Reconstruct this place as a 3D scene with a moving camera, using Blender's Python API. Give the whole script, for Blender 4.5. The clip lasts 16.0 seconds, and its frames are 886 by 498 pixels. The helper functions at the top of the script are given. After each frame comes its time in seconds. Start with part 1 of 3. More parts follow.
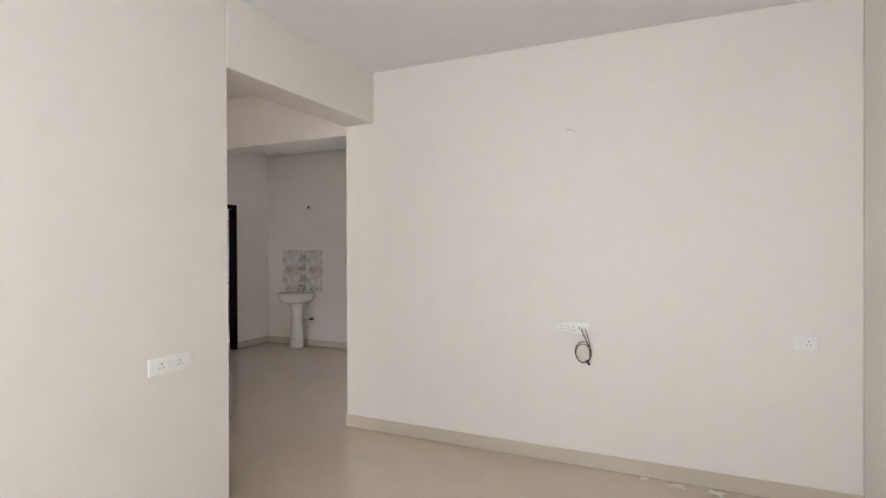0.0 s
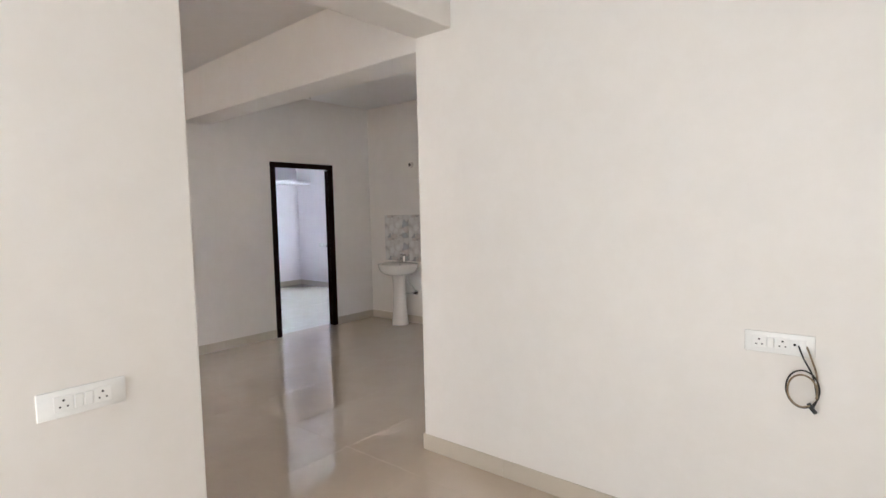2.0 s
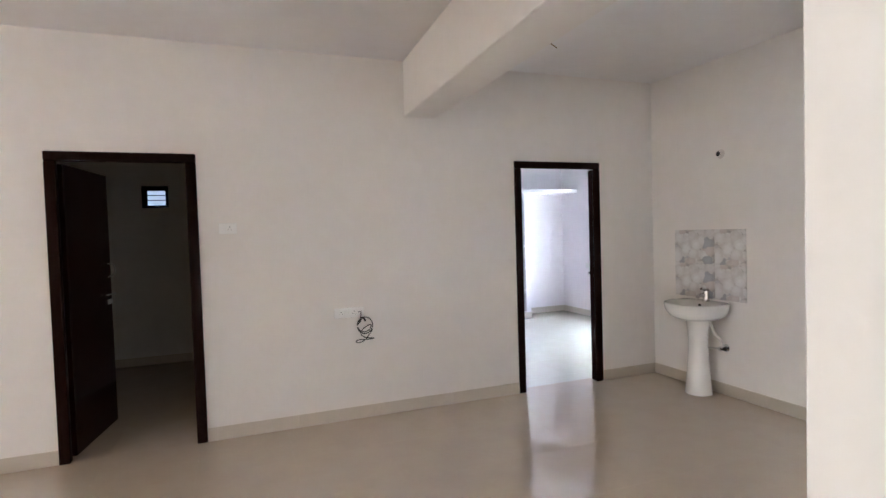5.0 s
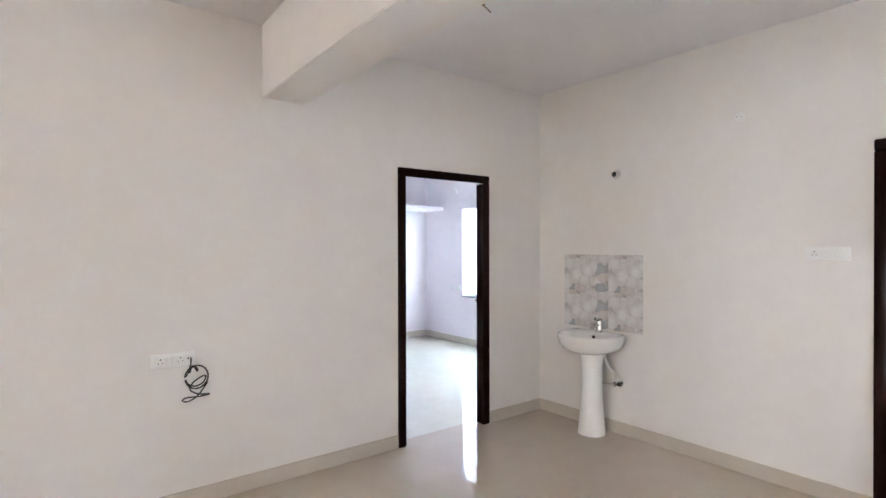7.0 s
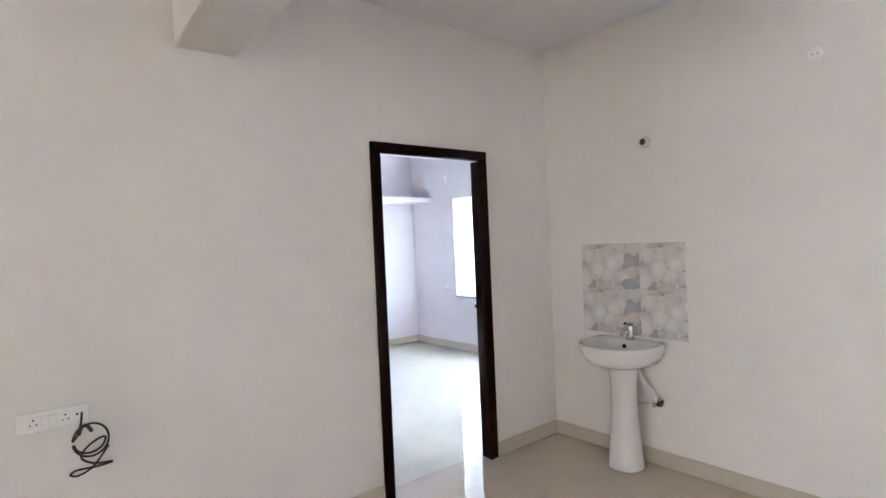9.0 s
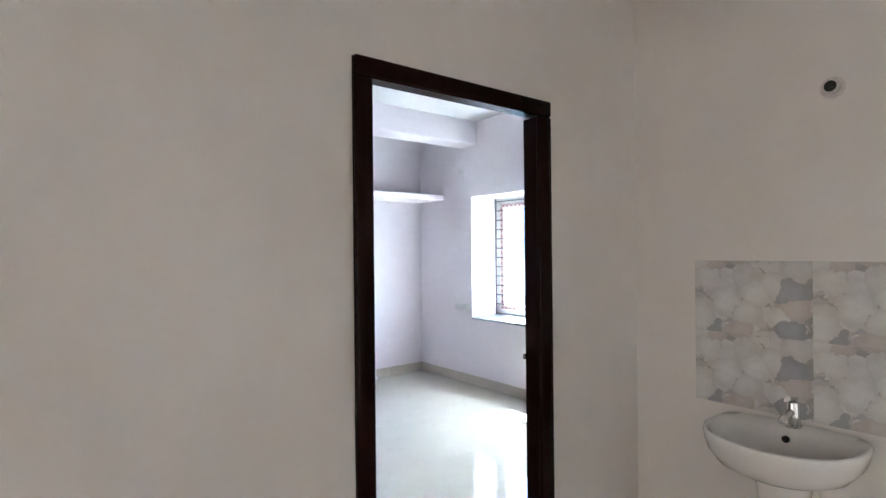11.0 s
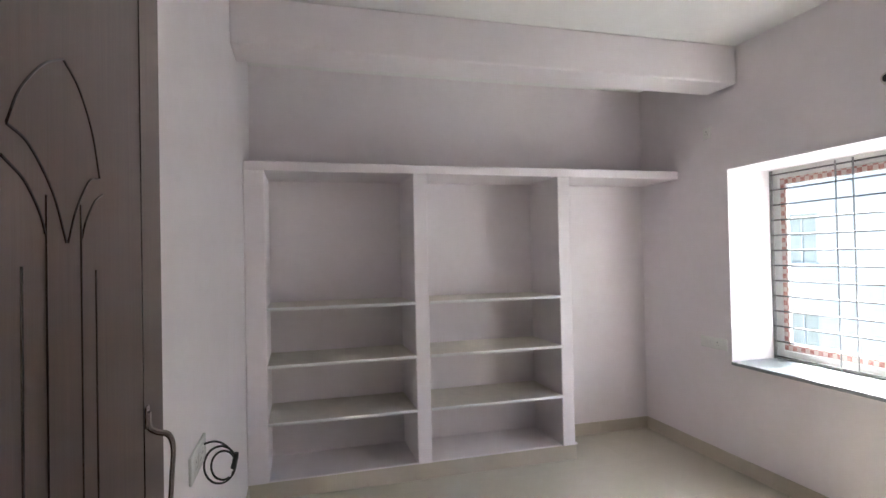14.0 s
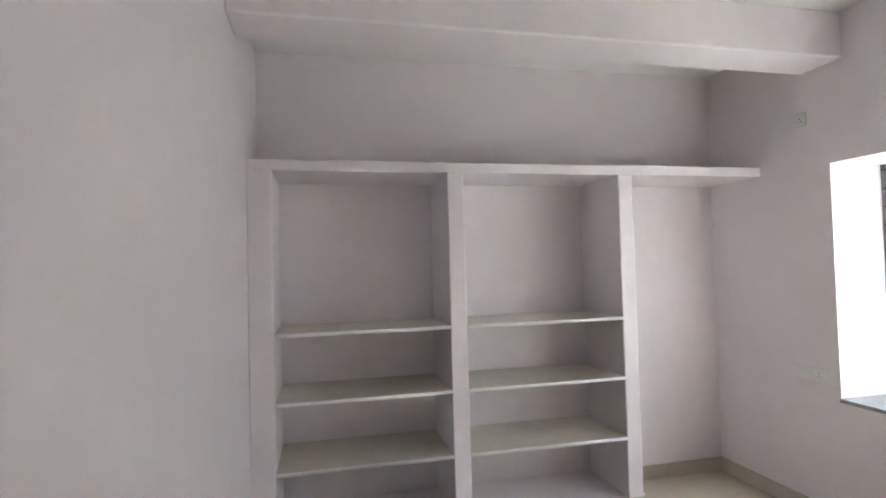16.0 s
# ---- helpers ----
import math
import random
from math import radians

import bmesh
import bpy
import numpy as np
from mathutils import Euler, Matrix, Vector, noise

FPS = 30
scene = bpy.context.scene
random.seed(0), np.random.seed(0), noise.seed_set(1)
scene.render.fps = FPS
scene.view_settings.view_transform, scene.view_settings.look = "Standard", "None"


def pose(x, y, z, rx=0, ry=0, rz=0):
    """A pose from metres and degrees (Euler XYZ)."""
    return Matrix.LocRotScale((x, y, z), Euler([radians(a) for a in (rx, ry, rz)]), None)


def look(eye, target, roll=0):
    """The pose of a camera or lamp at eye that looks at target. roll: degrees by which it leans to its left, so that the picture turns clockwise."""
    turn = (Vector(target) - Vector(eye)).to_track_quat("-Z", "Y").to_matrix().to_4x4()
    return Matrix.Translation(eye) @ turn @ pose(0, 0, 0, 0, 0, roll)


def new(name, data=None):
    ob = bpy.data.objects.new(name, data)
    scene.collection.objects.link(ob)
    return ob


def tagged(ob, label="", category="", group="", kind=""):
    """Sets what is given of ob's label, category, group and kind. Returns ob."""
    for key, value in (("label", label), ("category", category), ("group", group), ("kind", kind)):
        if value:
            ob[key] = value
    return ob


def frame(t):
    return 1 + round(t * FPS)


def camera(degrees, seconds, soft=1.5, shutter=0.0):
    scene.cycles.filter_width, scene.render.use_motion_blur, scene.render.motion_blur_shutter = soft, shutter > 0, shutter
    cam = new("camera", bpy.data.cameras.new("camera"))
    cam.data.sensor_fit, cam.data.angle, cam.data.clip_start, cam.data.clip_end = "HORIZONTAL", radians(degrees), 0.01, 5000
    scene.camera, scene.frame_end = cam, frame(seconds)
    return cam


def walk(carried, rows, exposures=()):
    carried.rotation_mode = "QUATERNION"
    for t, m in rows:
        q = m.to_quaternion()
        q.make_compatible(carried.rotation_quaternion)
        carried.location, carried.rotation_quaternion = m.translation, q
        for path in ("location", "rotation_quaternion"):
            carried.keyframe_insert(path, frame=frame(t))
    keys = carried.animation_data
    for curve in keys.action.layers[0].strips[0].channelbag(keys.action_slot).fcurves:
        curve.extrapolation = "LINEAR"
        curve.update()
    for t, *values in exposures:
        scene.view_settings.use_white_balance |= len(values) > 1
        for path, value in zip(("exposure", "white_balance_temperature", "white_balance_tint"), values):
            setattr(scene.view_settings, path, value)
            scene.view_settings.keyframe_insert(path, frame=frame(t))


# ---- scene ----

# ---- the camera and its walk ----
cam = camera(79.8, 16.0)
PATH = [
    (0, (6.009, -6.372, 1.497), (5.161, -4.561, 1.485), -0.2),
    (0.5, (5.939, -6.027, 1.474), (5.033, -4.25, 1.334), -1.1),
    (1, (5.864, -5.74, 1.472), (4.77, -4.072, 1.326), -1.0),
    (1.5, (5.696, -5.423, 1.492), (4.503, -3.824, 1.343), 0.4),
    (2, (5.572, -5.094, 1.471), (4.293, -3.562, 1.329), -1.3),
    (2.5, (5.428, -4.736, 1.476), (3.967, -3.38, 1.314), 0.5),
    (3, (5.115, -4.531, 1.437), (3.485, -3.39, 1.233), 1.3),
    (3.5, (4.907, -4.358, 1.454), (3.215, -3.308, 1.266), -0.0),
    (4, (4.685, -4.17, 1.465), (2.849, -3.381, 1.382), -1.8),
    (4.2, (4.582, -4.104, 1.467), (2.705, -3.417, 1.412), -1.9),
    (6.3, (3.65, -3.73, 1.521), (1.824, -2.917, 1.467), -1.8),
    (6.5, (3.546, -3.771, 1.483), (1.734, -2.925, 1.443), -1.9),
    (7, (3.33, -3.723, 1.512), (1.75, -2.496, 1.5), -0.1),
    (7.5, (3.191, -3.713, 1.523), (1.753, -2.324, 1.532), -0.4),
    (8, (3.073, -3.656, 1.503), (1.648, -2.254, 1.437), -1.3),
    (8.5, (2.879, -3.425, 1.476), (1.413, -2.068, 1.374), -2.3),
    (9, (2.641, -3.179, 1.505), (1.084, -1.924, 1.475), -2.5),
    (9.5, (2.311, -3.003, 1.506), (0.749, -1.753, 1.51), -0.4),
    (9.7, (2.171, -2.947, 1.522), (0.623, -1.681, 1.546), -0.7),
    (11.8, (1.046, -1.935, 1.481), (-0.53, -0.703, 1.473), -0.5),
    (12, (0.938, -1.836, 1.488), (-0.643, -0.611, 1.48), -0.4),
    (12.5, (0.711, -1.63, 1.513), (-0.969, -0.545, 1.476), 0.3),
    (13, (0.467, -1.483, 1.486), (-1.285, -0.517, 1.482), 2.1),
    (13.3, (0.372, -1.409, 1.499), (-1.442, -0.567, 1.507), 1.6),
    (13.5, (0.272, -1.412, 1.516), (-1.572, -0.643, 1.523), -0.1),
    (13.7, (0.194, -1.382, 1.512), (-1.679, -0.685, 1.523), -1.2),
    (14, (0.059, -1.332, 1.516), (-1.871, -0.806, 1.543), -1.2),
    (14.5, (-0.089, -1.265, 1.518), (-2.061, -0.938, 1.586), -1.1),
    (15, (-0.191, -1.237, 1.513), (-2.171, -0.956, 1.557), -1.5),
    (15.5, (-0.36, -1.255, 1.527), (-2.34, -0.976, 1.585), -0.9),
    (16, (-0.527, -1.274, 1.553), (-2.477, -0.832, 1.614), -1.5),
]
EXPOSURES = [(0.0, 4.42, 5400, 7), (1.0, 4.58, 5380, 7), (3.0, 4.70, 5400, 7), (4.2, 4.73, 5400, 7), (6.3, 5.35, 5200, 6), (8.5, 5.25, 5200, 6), (9.7, 5.02, 5200, 5), (11.8, 4.5, 5500, 5),
             (12.5, 4.35, 5620, 3), (13.0, 4.3, 5800, 6), (13.5, 3.66, 6550, 14), (14.5, 3.95, 6550, 8), (15.5, 4.0, 6550, 7), (16.0, 3.93, 6550, 8)]
walk(cam, [(t, look(eye, target, roll)) for t, eye, target, roll in PATH], EXPOSURES)

# ---- world, sun, large lights ----
SUN_TRAVEL = Vector((0.51, -0.487, -1.0)).normalized()
sky_world = bpy.data.worlds.new("sky")
scene.world = sky_world
sky_world.use_nodes = True
wn = sky_world.node_tree.nodes
sky = wn.new("ShaderNodeTexSky")
sky.sky_type = "NISHITA"
sky.sun_disc = False
sky.sun_elevation = math.asin(-SUN_TRAVEL.z)
sky.sun_rotation = math.atan2(-SUN_TRAVEL.x, -SUN_TRAVEL.y)
sky_world.node_tree.links.new(sky.outputs[0], wn["Background"].inputs[0])
wn["Background"].inputs[1].default_value = 0.15

sun_data = bpy.data.lights.new("sun", "SUN")
sun_data.energy, sun_data.angle, sun_data.color = 5.0, radians(0.5), (1.0, 0.97, 0.93)
sun_ob = new("sun", sun_data)
sun_ob.matrix_world = Matrix.Translation((-6, 8, 9)) @ SUN_TRAVEL.to_track_quat("-Z", "Y").to_matrix().to_4x4()


def window_light(name, x, y, z, width, height, watts, colour, rx, rz):
    data = bpy.data.lights.new(name, "AREA")
    data.shape, data.size, data.size_y, data.energy, data.color = "RECTANGLE", width, height, watts, colour
    ob = new(name, data)
    ob.matrix_world = pose(x, y, z, rx, 0, rz)
    return ob


# Daylight standing in the openings behind the walk, plus an added nook fill: rx 90 makes a lamp face +y.
window_light("daylight_living", 5.2, -8.09, 1.45, 2.6, 2.0, 3.9, (1.0, 0.91, 0.775), 90, 0)
window_light("daylight_hall", 2.3, -10.69, 1.2, 1.8, 2.2, 1.85, (1.0, 0.70, 0.395), 90, 0)
window_light("fill_nook", 5.29, -1.3, 1.15, 1.8, 2.0, 0.11, (1.0, 0.70, 0.395), 90, 90)


# ---- materials ----
def material(name):
    m = bpy.data.materials.new(name)
    m.use_nodes = True
    nt = m.node_tree
    return m, nt, nt.nodes["Principled BSDF"]


def coords(nt, scale=1.0, kind="Object"):
    tc = nt.nodes.new("ShaderNodeTexCoord")
    mp = nt.nodes.new("ShaderNodeMapping")
    s = scale if isinstance(scale, tuple) else (scale, scale, scale)
    mp.inputs["Scale"].default_value = s
    nt.links.new(tc.outputs[kind], mp.inputs["Vector"])
    return mp.outputs["Vector"]


def noise_node(nt, vec, scale, detail=4.0, rough=0.55):
    n = nt.nodes.new("ShaderNodeTexNoise")
    n.inputs["Scale"].default_value, n.inputs["Detail"].default_value, n.inputs["Roughness"].default_value = scale, detail, rough
    nt.links.new(vec, n.inputs["Vector"])
    return n.outputs["Fac"]


def ramp(nt, fac, stops):
    r = nt.nodes.new("ShaderNodeValToRGB")
    while len(r.color_ramp.elements) < len(stops):
        r.color_ramp.elements.new(0.5)
    for e, (p, c) in zip(r.color_ramp.elements, stops):
        e.position, e.color = p, (*c, 1)
    nt.links.new(fac, r.inputs["Fac"])
    return r.outputs["Color"]


def mix(nt, a, b, fac, mode="MIX"):
    m = nt.nodes.new("ShaderNodeMix")
    m.data_type, m.blend_type = "RGBA", mode
    for sock, v in ((m.inputs[6], a), (m.inputs[7], b)):
        if isinstance(v, tuple):
            sock.default_value = (*v, 1)
        else:
            nt.links.new(v, sock)
    if isinstance(fac, (int, float)):
        m.inputs[0].default_value = fac
    else:
        nt.links.new(fac, m.inputs[0])
    return m.outputs[2]


def bump(nt, bsdf, height, strength, distance):
    b = nt.nodes.new("ShaderNodeBump")
    b.inputs["Strength"].default_value, b.inputs["Distance"].default_value = strength, distance
    nt.links.new(height, b.inputs["Height"])
    nt.links.new(b.outputs["Normal"], bsdf.inputs["Normal"])


def around(c, k):
    return tuple(min(1.0, v * k) for v in c)


def paint(name, colour, rough=0.55, variation=0.035, relief=0.12):
    """Roller-painted plaster: soft broad unevenness, faint scuffs and a fine stipple."""
    m, nt, b = material(name)
    v = coords(nt)
    broad = ramp(nt, noise_node(nt, v, 0.9, 3), [(0.3, around(colour, 1 - variation)), (0.7, around(colour, 1 + variation))])
    scuff = ramp(nt, noise_node(nt, v, 7.0, 6, 0.7), [(0.42, (0.93, 0.92, 0.90)), (0.6, (1, 1, 1))])
    nt.links.new(mix(nt, broad, scuff, 0.25, "MULTIPLY"), b.inputs["Base Color"])
    b.inputs["Roughness"].default_value = rough
    waves = noise_node(nt, v, 5.0, 2)
    fine = noise_node(nt, v, 260.0, 2)
    both = nt.nodes.new("ShaderNodeMath")
    both.operation = "MULTIPLY_ADD"
    both.inputs[1].default_value = 4.0
    nt.links.new(waves, both.inputs[0])
    nt.links.new(fine, both.inputs[2])
    bump(nt, b, both.outputs[0], relief, 0.0018)
    return m


def tile_material(name, colour, rough, vary=0.03):
    m, nt, b = material(name)
    v = coords(nt, 1.0, "Object")
    info = nt.nodes.new("ShaderNodeObjectInfo")
    each = ramp(nt, info.outputs["Random"], [(0.0, around(colour, 1 - vary)), (1.0, around(colour, 1 + vary))])
    cloud = ramp(nt, noise_node(nt, v, 3.5, 6, 0.6), [(0.35, (0.94, 0.93, 0.91)), (0.65, (1, 1, 1))])
    speck = ramp(nt, noise_node(nt, v, 190.0, 2), [(0.38, (0.9, 0.88, 0.85)), (0.5, (1, 1, 1))])
    nt.links.new(mix(nt, mix(nt, each, cloud, 0.8, "MULTIPLY"), speck, 0.4, "MULTIPLY"), b.inputs["Base Color"])
    smear = nt.nodes.new("ShaderNodeMapRange")
    smear.inputs["To Min"].default_value, smear.inputs["To Max"].default_value = rough * 0.6, rough * 1.6
    nt.links.new(noise_node(nt, v, 2.2, 5, 0.65), smear.inputs["Value"])
    nt.links.new(smear.outputs[0], b.inputs["Roughness"])
    bump(nt, b, noise_node(nt, v, 4.0, 1), 0.010, 0.002)
    b.inputs["Specular IOR Level"].default_value = 0.8
    b.inputs["Coat Weight"].default_value, b.inputs["Coat Roughness"].default_value = 0.6, 0.004
    return m


def wood(name, dark, light, rough, coat, grain=(2.0, 2.0, 0.12), relief=0.2, spec=0.4):
    m, nt, b = material(name)
    v = coords(nt, grain)
    streak = noise_node(nt, v, 22.0, 6, 0.65)
    nt.links.new(ramp(nt, streak, [(0.3, dark), (0.7, light)]), b.inputs["Base Color"])
    b.inputs["Roughness"].default_value = rough
    b.inputs["Specular IOR Level"].default_value = spec
    b.inputs["Coat Weight"].default_value, b.inputs["Coat Roughness"].default_value = coat, 0.08
    bump(nt, b, streak, relief, 0.001)
    return m


def plain(name, colour, rough, metal=0.0, vary=0.06, scale=40.0):
    m, nt, b = material(name)
    v = coords(nt)
    nt.links.new(ramp(nt, noise_node(nt, v, scale, 3), [(0.3, around(colour, 1 - vary)), (0.7, around(colour, 1 + vary))]), b.inputs["Base Color"])
    b.inputs["Roughness"].default_value, b.inputs["Metallic"].default_value = rough, metal
    return m


M_CREAM = paint("cream_wall_paint", (0.835, 0.795, 0.750), 0.5, 0.014, 0.05)
M_BED = paint("lilac_white_wall_paint", (0.885, 0.825, 0.850), 0.5, 0.012, 0.05)
M_CEIL = paint("white_ceiling_paint", (0.85, 0.83, 0.825), 0.7, 0.012, 0.05)
M_FLOOR = tile_material("polished_beige_vitrified_tile", (0.60, 0.505, 0.405), 0.008, 0.008)
M_SKIRT = tile_material("beige_skirting_tile", (0.60, 0.53, 0.44), 0.34, 0.012)
M_SKIRT.node_tree.nodes["Principled BSDF"].inputs["Coat Weight"].default_value = 0.1
M_FLOOR_BED = tile_material("polished_ivory_vitrified_tile", (0.70, 0.66, 0.55), 0.03, 0.012)
M_GROUT = plain("beige_grout", (0.59, 0.495, 0.395), 0.3)
M_FRAME = wood("dark_polished_teak", (0.010, 0.004, 0.003), (0.016, 0.006, 0.005), 0.26, 0.06, spec=0.06)
M_LEAF = wood("brown_moulded_door_skin", (0.070, 0.036, 0.021), (0.110, 0.060, 0.037), 0.32, 0.55, (3.0, 3.0, 0.2), 0.30, spec=0.45)
M_LEAF_DARK = wood("dark_lacquered_door_skin", (0.008, 0.003, 0.0025), (0.022, 0.008, 0.006), 0.12, 0.0, relief=0.03, spec=0.20)
M_GROOVE = plain("groove_shade_and_rose", (0.026, 0.017, 0.014), 0.16)
M_DARKSTEEL = plain("tarnished_steel", (0.30, 0.26, 0.24), 0.25, 1.0, 0.12, 60)
M_PLASTIC = plain("white_switch_plastic", (0.90, 0.89, 0.865), 0.25, 0, 0.02)
M_COLLAR = plain("mottled_grey_beige_plastic", (0.66, 0.60, 0.56), 0.5, 0, 0.12, 120)
M_HOLE = plain("hole_shade_and_screw", (0.012, 0.012, 0.012), 0.6)
M_CABLE = plain("black_cable", (0.02, 0.019, 0.018), 0.45)
M_CABLE_B = plain("brown_grey_cable", (0.26, 0.19, 0.11), 0.45, 0, 0.3, 60)
M_CERAMIC = plain("glazed_white_ceramic", (0.84, 0.82, 0.79), 0.06, 0, 0.015, 6)
M_CHROME = plain("chrome", (0.72, 0.72, 0.72), 0.10, 1.0, 0.03)
M_STEEL = plain("brushed_steel", (0.55, 0.54, 0.52), 0.32, 1.0, 0.1, 80)
M_HOSE = plain("white_plastic_pipe", (0.70, 0.68, 0.65), 0.35)
M_GRANITE = plain("grey_granite_sill", (0.27, 0.295, 0.31), 0.26, 0, 0.35, 160)
M_SHELF = plain("beige_stone_shelf", (0.75, 0.69, 0.605), 0.3, 0, 0.05, 14)
M_LIP = plain("fresh_white_gloss_paint", (0.92, 0.91, 0.91), 0.3, 0, 0.01)
M_WHITE = plain("white_window_profile", (0.80, 0.80, 0.78), 0.3, 0, 0.02)
M_GRILLE = plain("backlit_grille_shade", (0.22, 0.22, 0.22), 0.5, 0, 0.05)
M_ROD = plain("backlit_rod_shade", (0.06, 0.06, 0.06), 0.5, 0, 0.05)
M_FACADE = paint("dimmed_facade_render", (0.23, 0.235, 0.24), 0.8, 0.05, 0.3)
M_GROUND = plain("pale_earth_ground", (0.34, 0.30, 0.25), 0.95, 0, 0.3, 0.8)


def splash_material():
    """Printed ceramic: pale overlapping petals with grey gaps and a few pink and blue-grey patches."""
    m, nt, b = material("floral_splashback_tile")
    v = coords(nt)
    warp = nt.nodes.new("ShaderNodeTexNoise")
    warp.inputs["Scale"].default_value, warp.inputs["Detail"].default_value = 24.0, 2.5
    nt.links.new(v, warp.inputs["Vector"])
    add = nt.nodes.new("ShaderNodeVectorMath")
    add.operation = "MULTIPLY_ADD"
    add.inputs[1].default_value = (0.060, 0.060, 0.060)
    nt.links.new(warp.outputs["Color"], add.inputs[0])
    nt.links.new(v, add.inputs[2])
    def blossoms(scale, edge):
        """White round heads on dark gaps; gives the heads' mask and one random value a head."""
        cell = nt.nodes.new("ShaderNodeTexVoronoi")
        cell.inputs["Scale"].default_value, cell.inputs["Randomness"].default_value = scale, 0.85
        nt.links.new(add.outputs[0], cell.inputs["Vector"])
        sep = nt.nodes.new("ShaderNodeSeparateColor")
        nt.links.new(cell.outputs["Color"], sep.inputs[0])
        return ramp(nt, cell.outputs["Distance"], [(edge - 0.03, (1, 1, 1)), (edge + 0.03, (0, 0, 0))]), sep.outputs[0], cell.outputs["Distance"]

    big, pick, dist = blossoms(10.0, 0.66)
    small, pick_small, dist_small = blossoms(21.0, 0.60)
    gap = ramp(nt, noise_node(nt, v, 12.0, 4), [(0.35, (0.40, 0.375, 0.35)), (0.65, (0.56, 0.53, 0.50))])
    head_small = ramp(nt, pick_small, [(0.0, (0.50, 0.50, 0.52)), (0.3, (0.66, 0.62, 0.59)), (1.0, (0.78, 0.77, 0.75))])
    head = ramp(nt, pick, [(0.0, (0.47, 0.48, 0.51)), (0.10, (0.54, 0.55, 0.575)), (0.14, (0.70, 0.64, 0.61)), (0.3, (0.76, 0.74, 0.72)), (1.0, (0.84, 0.835, 0.82))])
    petals = ramp(nt, dist, [(0.0, (0.95, 0.94, 0.93)), (0.2, (1, 1, 1)), (0.6, (0.84, 0.82, 0.80))])
    under = mix(nt, gap, head_small, small)
    nt.links.new(mix(nt, under, mix(nt, head, petals, 1.0, "MULTIPLY"), big), b.inputs["Base Color"])
    b.inputs["Roughness"].default_value = 0.18
    return m


def tape_material():
    """Protective tape: a run of dull red printed blocks on a whitish film."""
    m, nt, b = material("red_printed_protective_tape")
    v = coords(nt)
    ch = nt.nodes.new("ShaderNodeTexChecker")
    ch.inputs["Scale"].default_value = 32.0
    nt.links.new(v, ch.inputs["Vector"])
    blot = ramp(nt, noise_node(nt, v, 60.0, 3), [(0.4, (0.36, 0.13, 0.11)), (0.62, (0.52, 0.30, 0.26))])
    nt.links.new(mix(nt, (0.62, 0.52, 0.48), blot, ch.outputs["Fac"]), b.inputs["Base Color"])
    b.inputs["Roughness"].default_value = 0.4
    return m


def glass_material(name, colour=(0.88, 0.97, 0.97)):
    m, nt, b = material(name)
    b.inputs["Base Color"].default_value = (*colour, 1)
    b.inputs["Roughness"].default_value, b.inputs["IOR"].default_value, b.inputs["Transmission Weight"].default_value = 0.0, 1.45, 1.0
    return m


M_PAPER = plain("white_masking_paper", (0.70, 0.68, 0.65), 0.7, 0, 0.03, 30)
M_SPLASH, M_TAPE, M_GLASS = splash_material(), tape_material(), glass_material("clear_window_glass")
M_DIMGLASS = glass_material("dimming_louvre_glass", (0.34, 0.34, 0.33))
M_DIMGLASS.node_tree.nodes["Principled BSDF"].inputs["Roughness"].default_value = 0.45
M_DARKGLASS = plain("dim_far_window_glass", (0.105, 0.118, 0.108), 0.4, 0, 0.12, 2)


# ---- mesh helpers ----
def box(bm, x0, x1, y0, y1, z0, z1, bevel=0.0, seg=1):
    vs = [bm.verts.new(p) for p in ((x0, y0, z0), (x1, y0, z0), (x1, y1, z0), (x0, y1, z0), (x0, y0, z1), (x1, y0, z1), (x1, y1, z1), (x0, y1, z1))]
    fs = [bm.faces.new([vs[i] for i in q]) for q in ((0, 3, 2, 1), (4, 5, 6, 7), (0, 1, 5, 4), (1, 2, 6, 5), (2, 3, 7, 6), (3, 0, 4, 7))]
    if bevel:
        es = list({e for f in fs for e in f.edges})
        bmesh.ops.bevel(bm, geom=es, offset=bevel, segments=seg, affect="EDGES", profile=0.5)
    return bm


def boxed(*a, **k):
    return box(bmesh.new(), *a, **k)


def loft(bm, rings, cap_start=True, cap_end=True, closed=True):
    rows = [[bm.verts.new(p) for p in ring] for ring in rings]
    n = len(rows[0])
    for a, b in zip(rows, rows[1:]):
        for i in range(n if closed else n - 1):
            j = (i + 1) % n
            bm.faces.new((a[i], a[j], b[j], b[i]))
    if cap_start:
        bm.faces.new(list(reversed(rows[0])))
    if cap_end:
        bm.faces.new(rows[-1])
    return bm


def lathe(bm, profile, centre=(0, 0, 0), axis="Z", n=20):
    rings = []
    for r, h in profile:
        ring = []
        for i in range(n):
            a = 2 * math.pi * i / n
            c, s = r * math.cos(a), r * math.sin(a)
            p = {"Z": (c, s, h), "Y": (c, h, -s), "X": (h, c, s)}[axis]
            ring.append(tuple(u + v for u, v in zip(p, centre)))
        rings.append(ring)
    return loft(bm, rings)


def smooth_path(points, steps=8):
    """A Catmull-Rom line through the points."""
    pts = [Vector(p) for p in points]
    pts = [pts[0] * 2 - pts[1], *pts, pts[-1] * 2 - pts[-2]]
    out = []
    for a, b, c, d in zip(pts, pts[1:], pts[2:], pts[3:]):
        for k in range(steps):
            t = k / steps
            out.append(0.5 * (2 * b + (c - a) * t + (2 * a - 5 * b + 4 * c - d) * t * t + (3 * b - a - 3 * c + d) * t ** 3))
    return [*out, pts[-2]]


def tube(bm, path, r, n=8, flat=1.0):
    rings, side = [], None
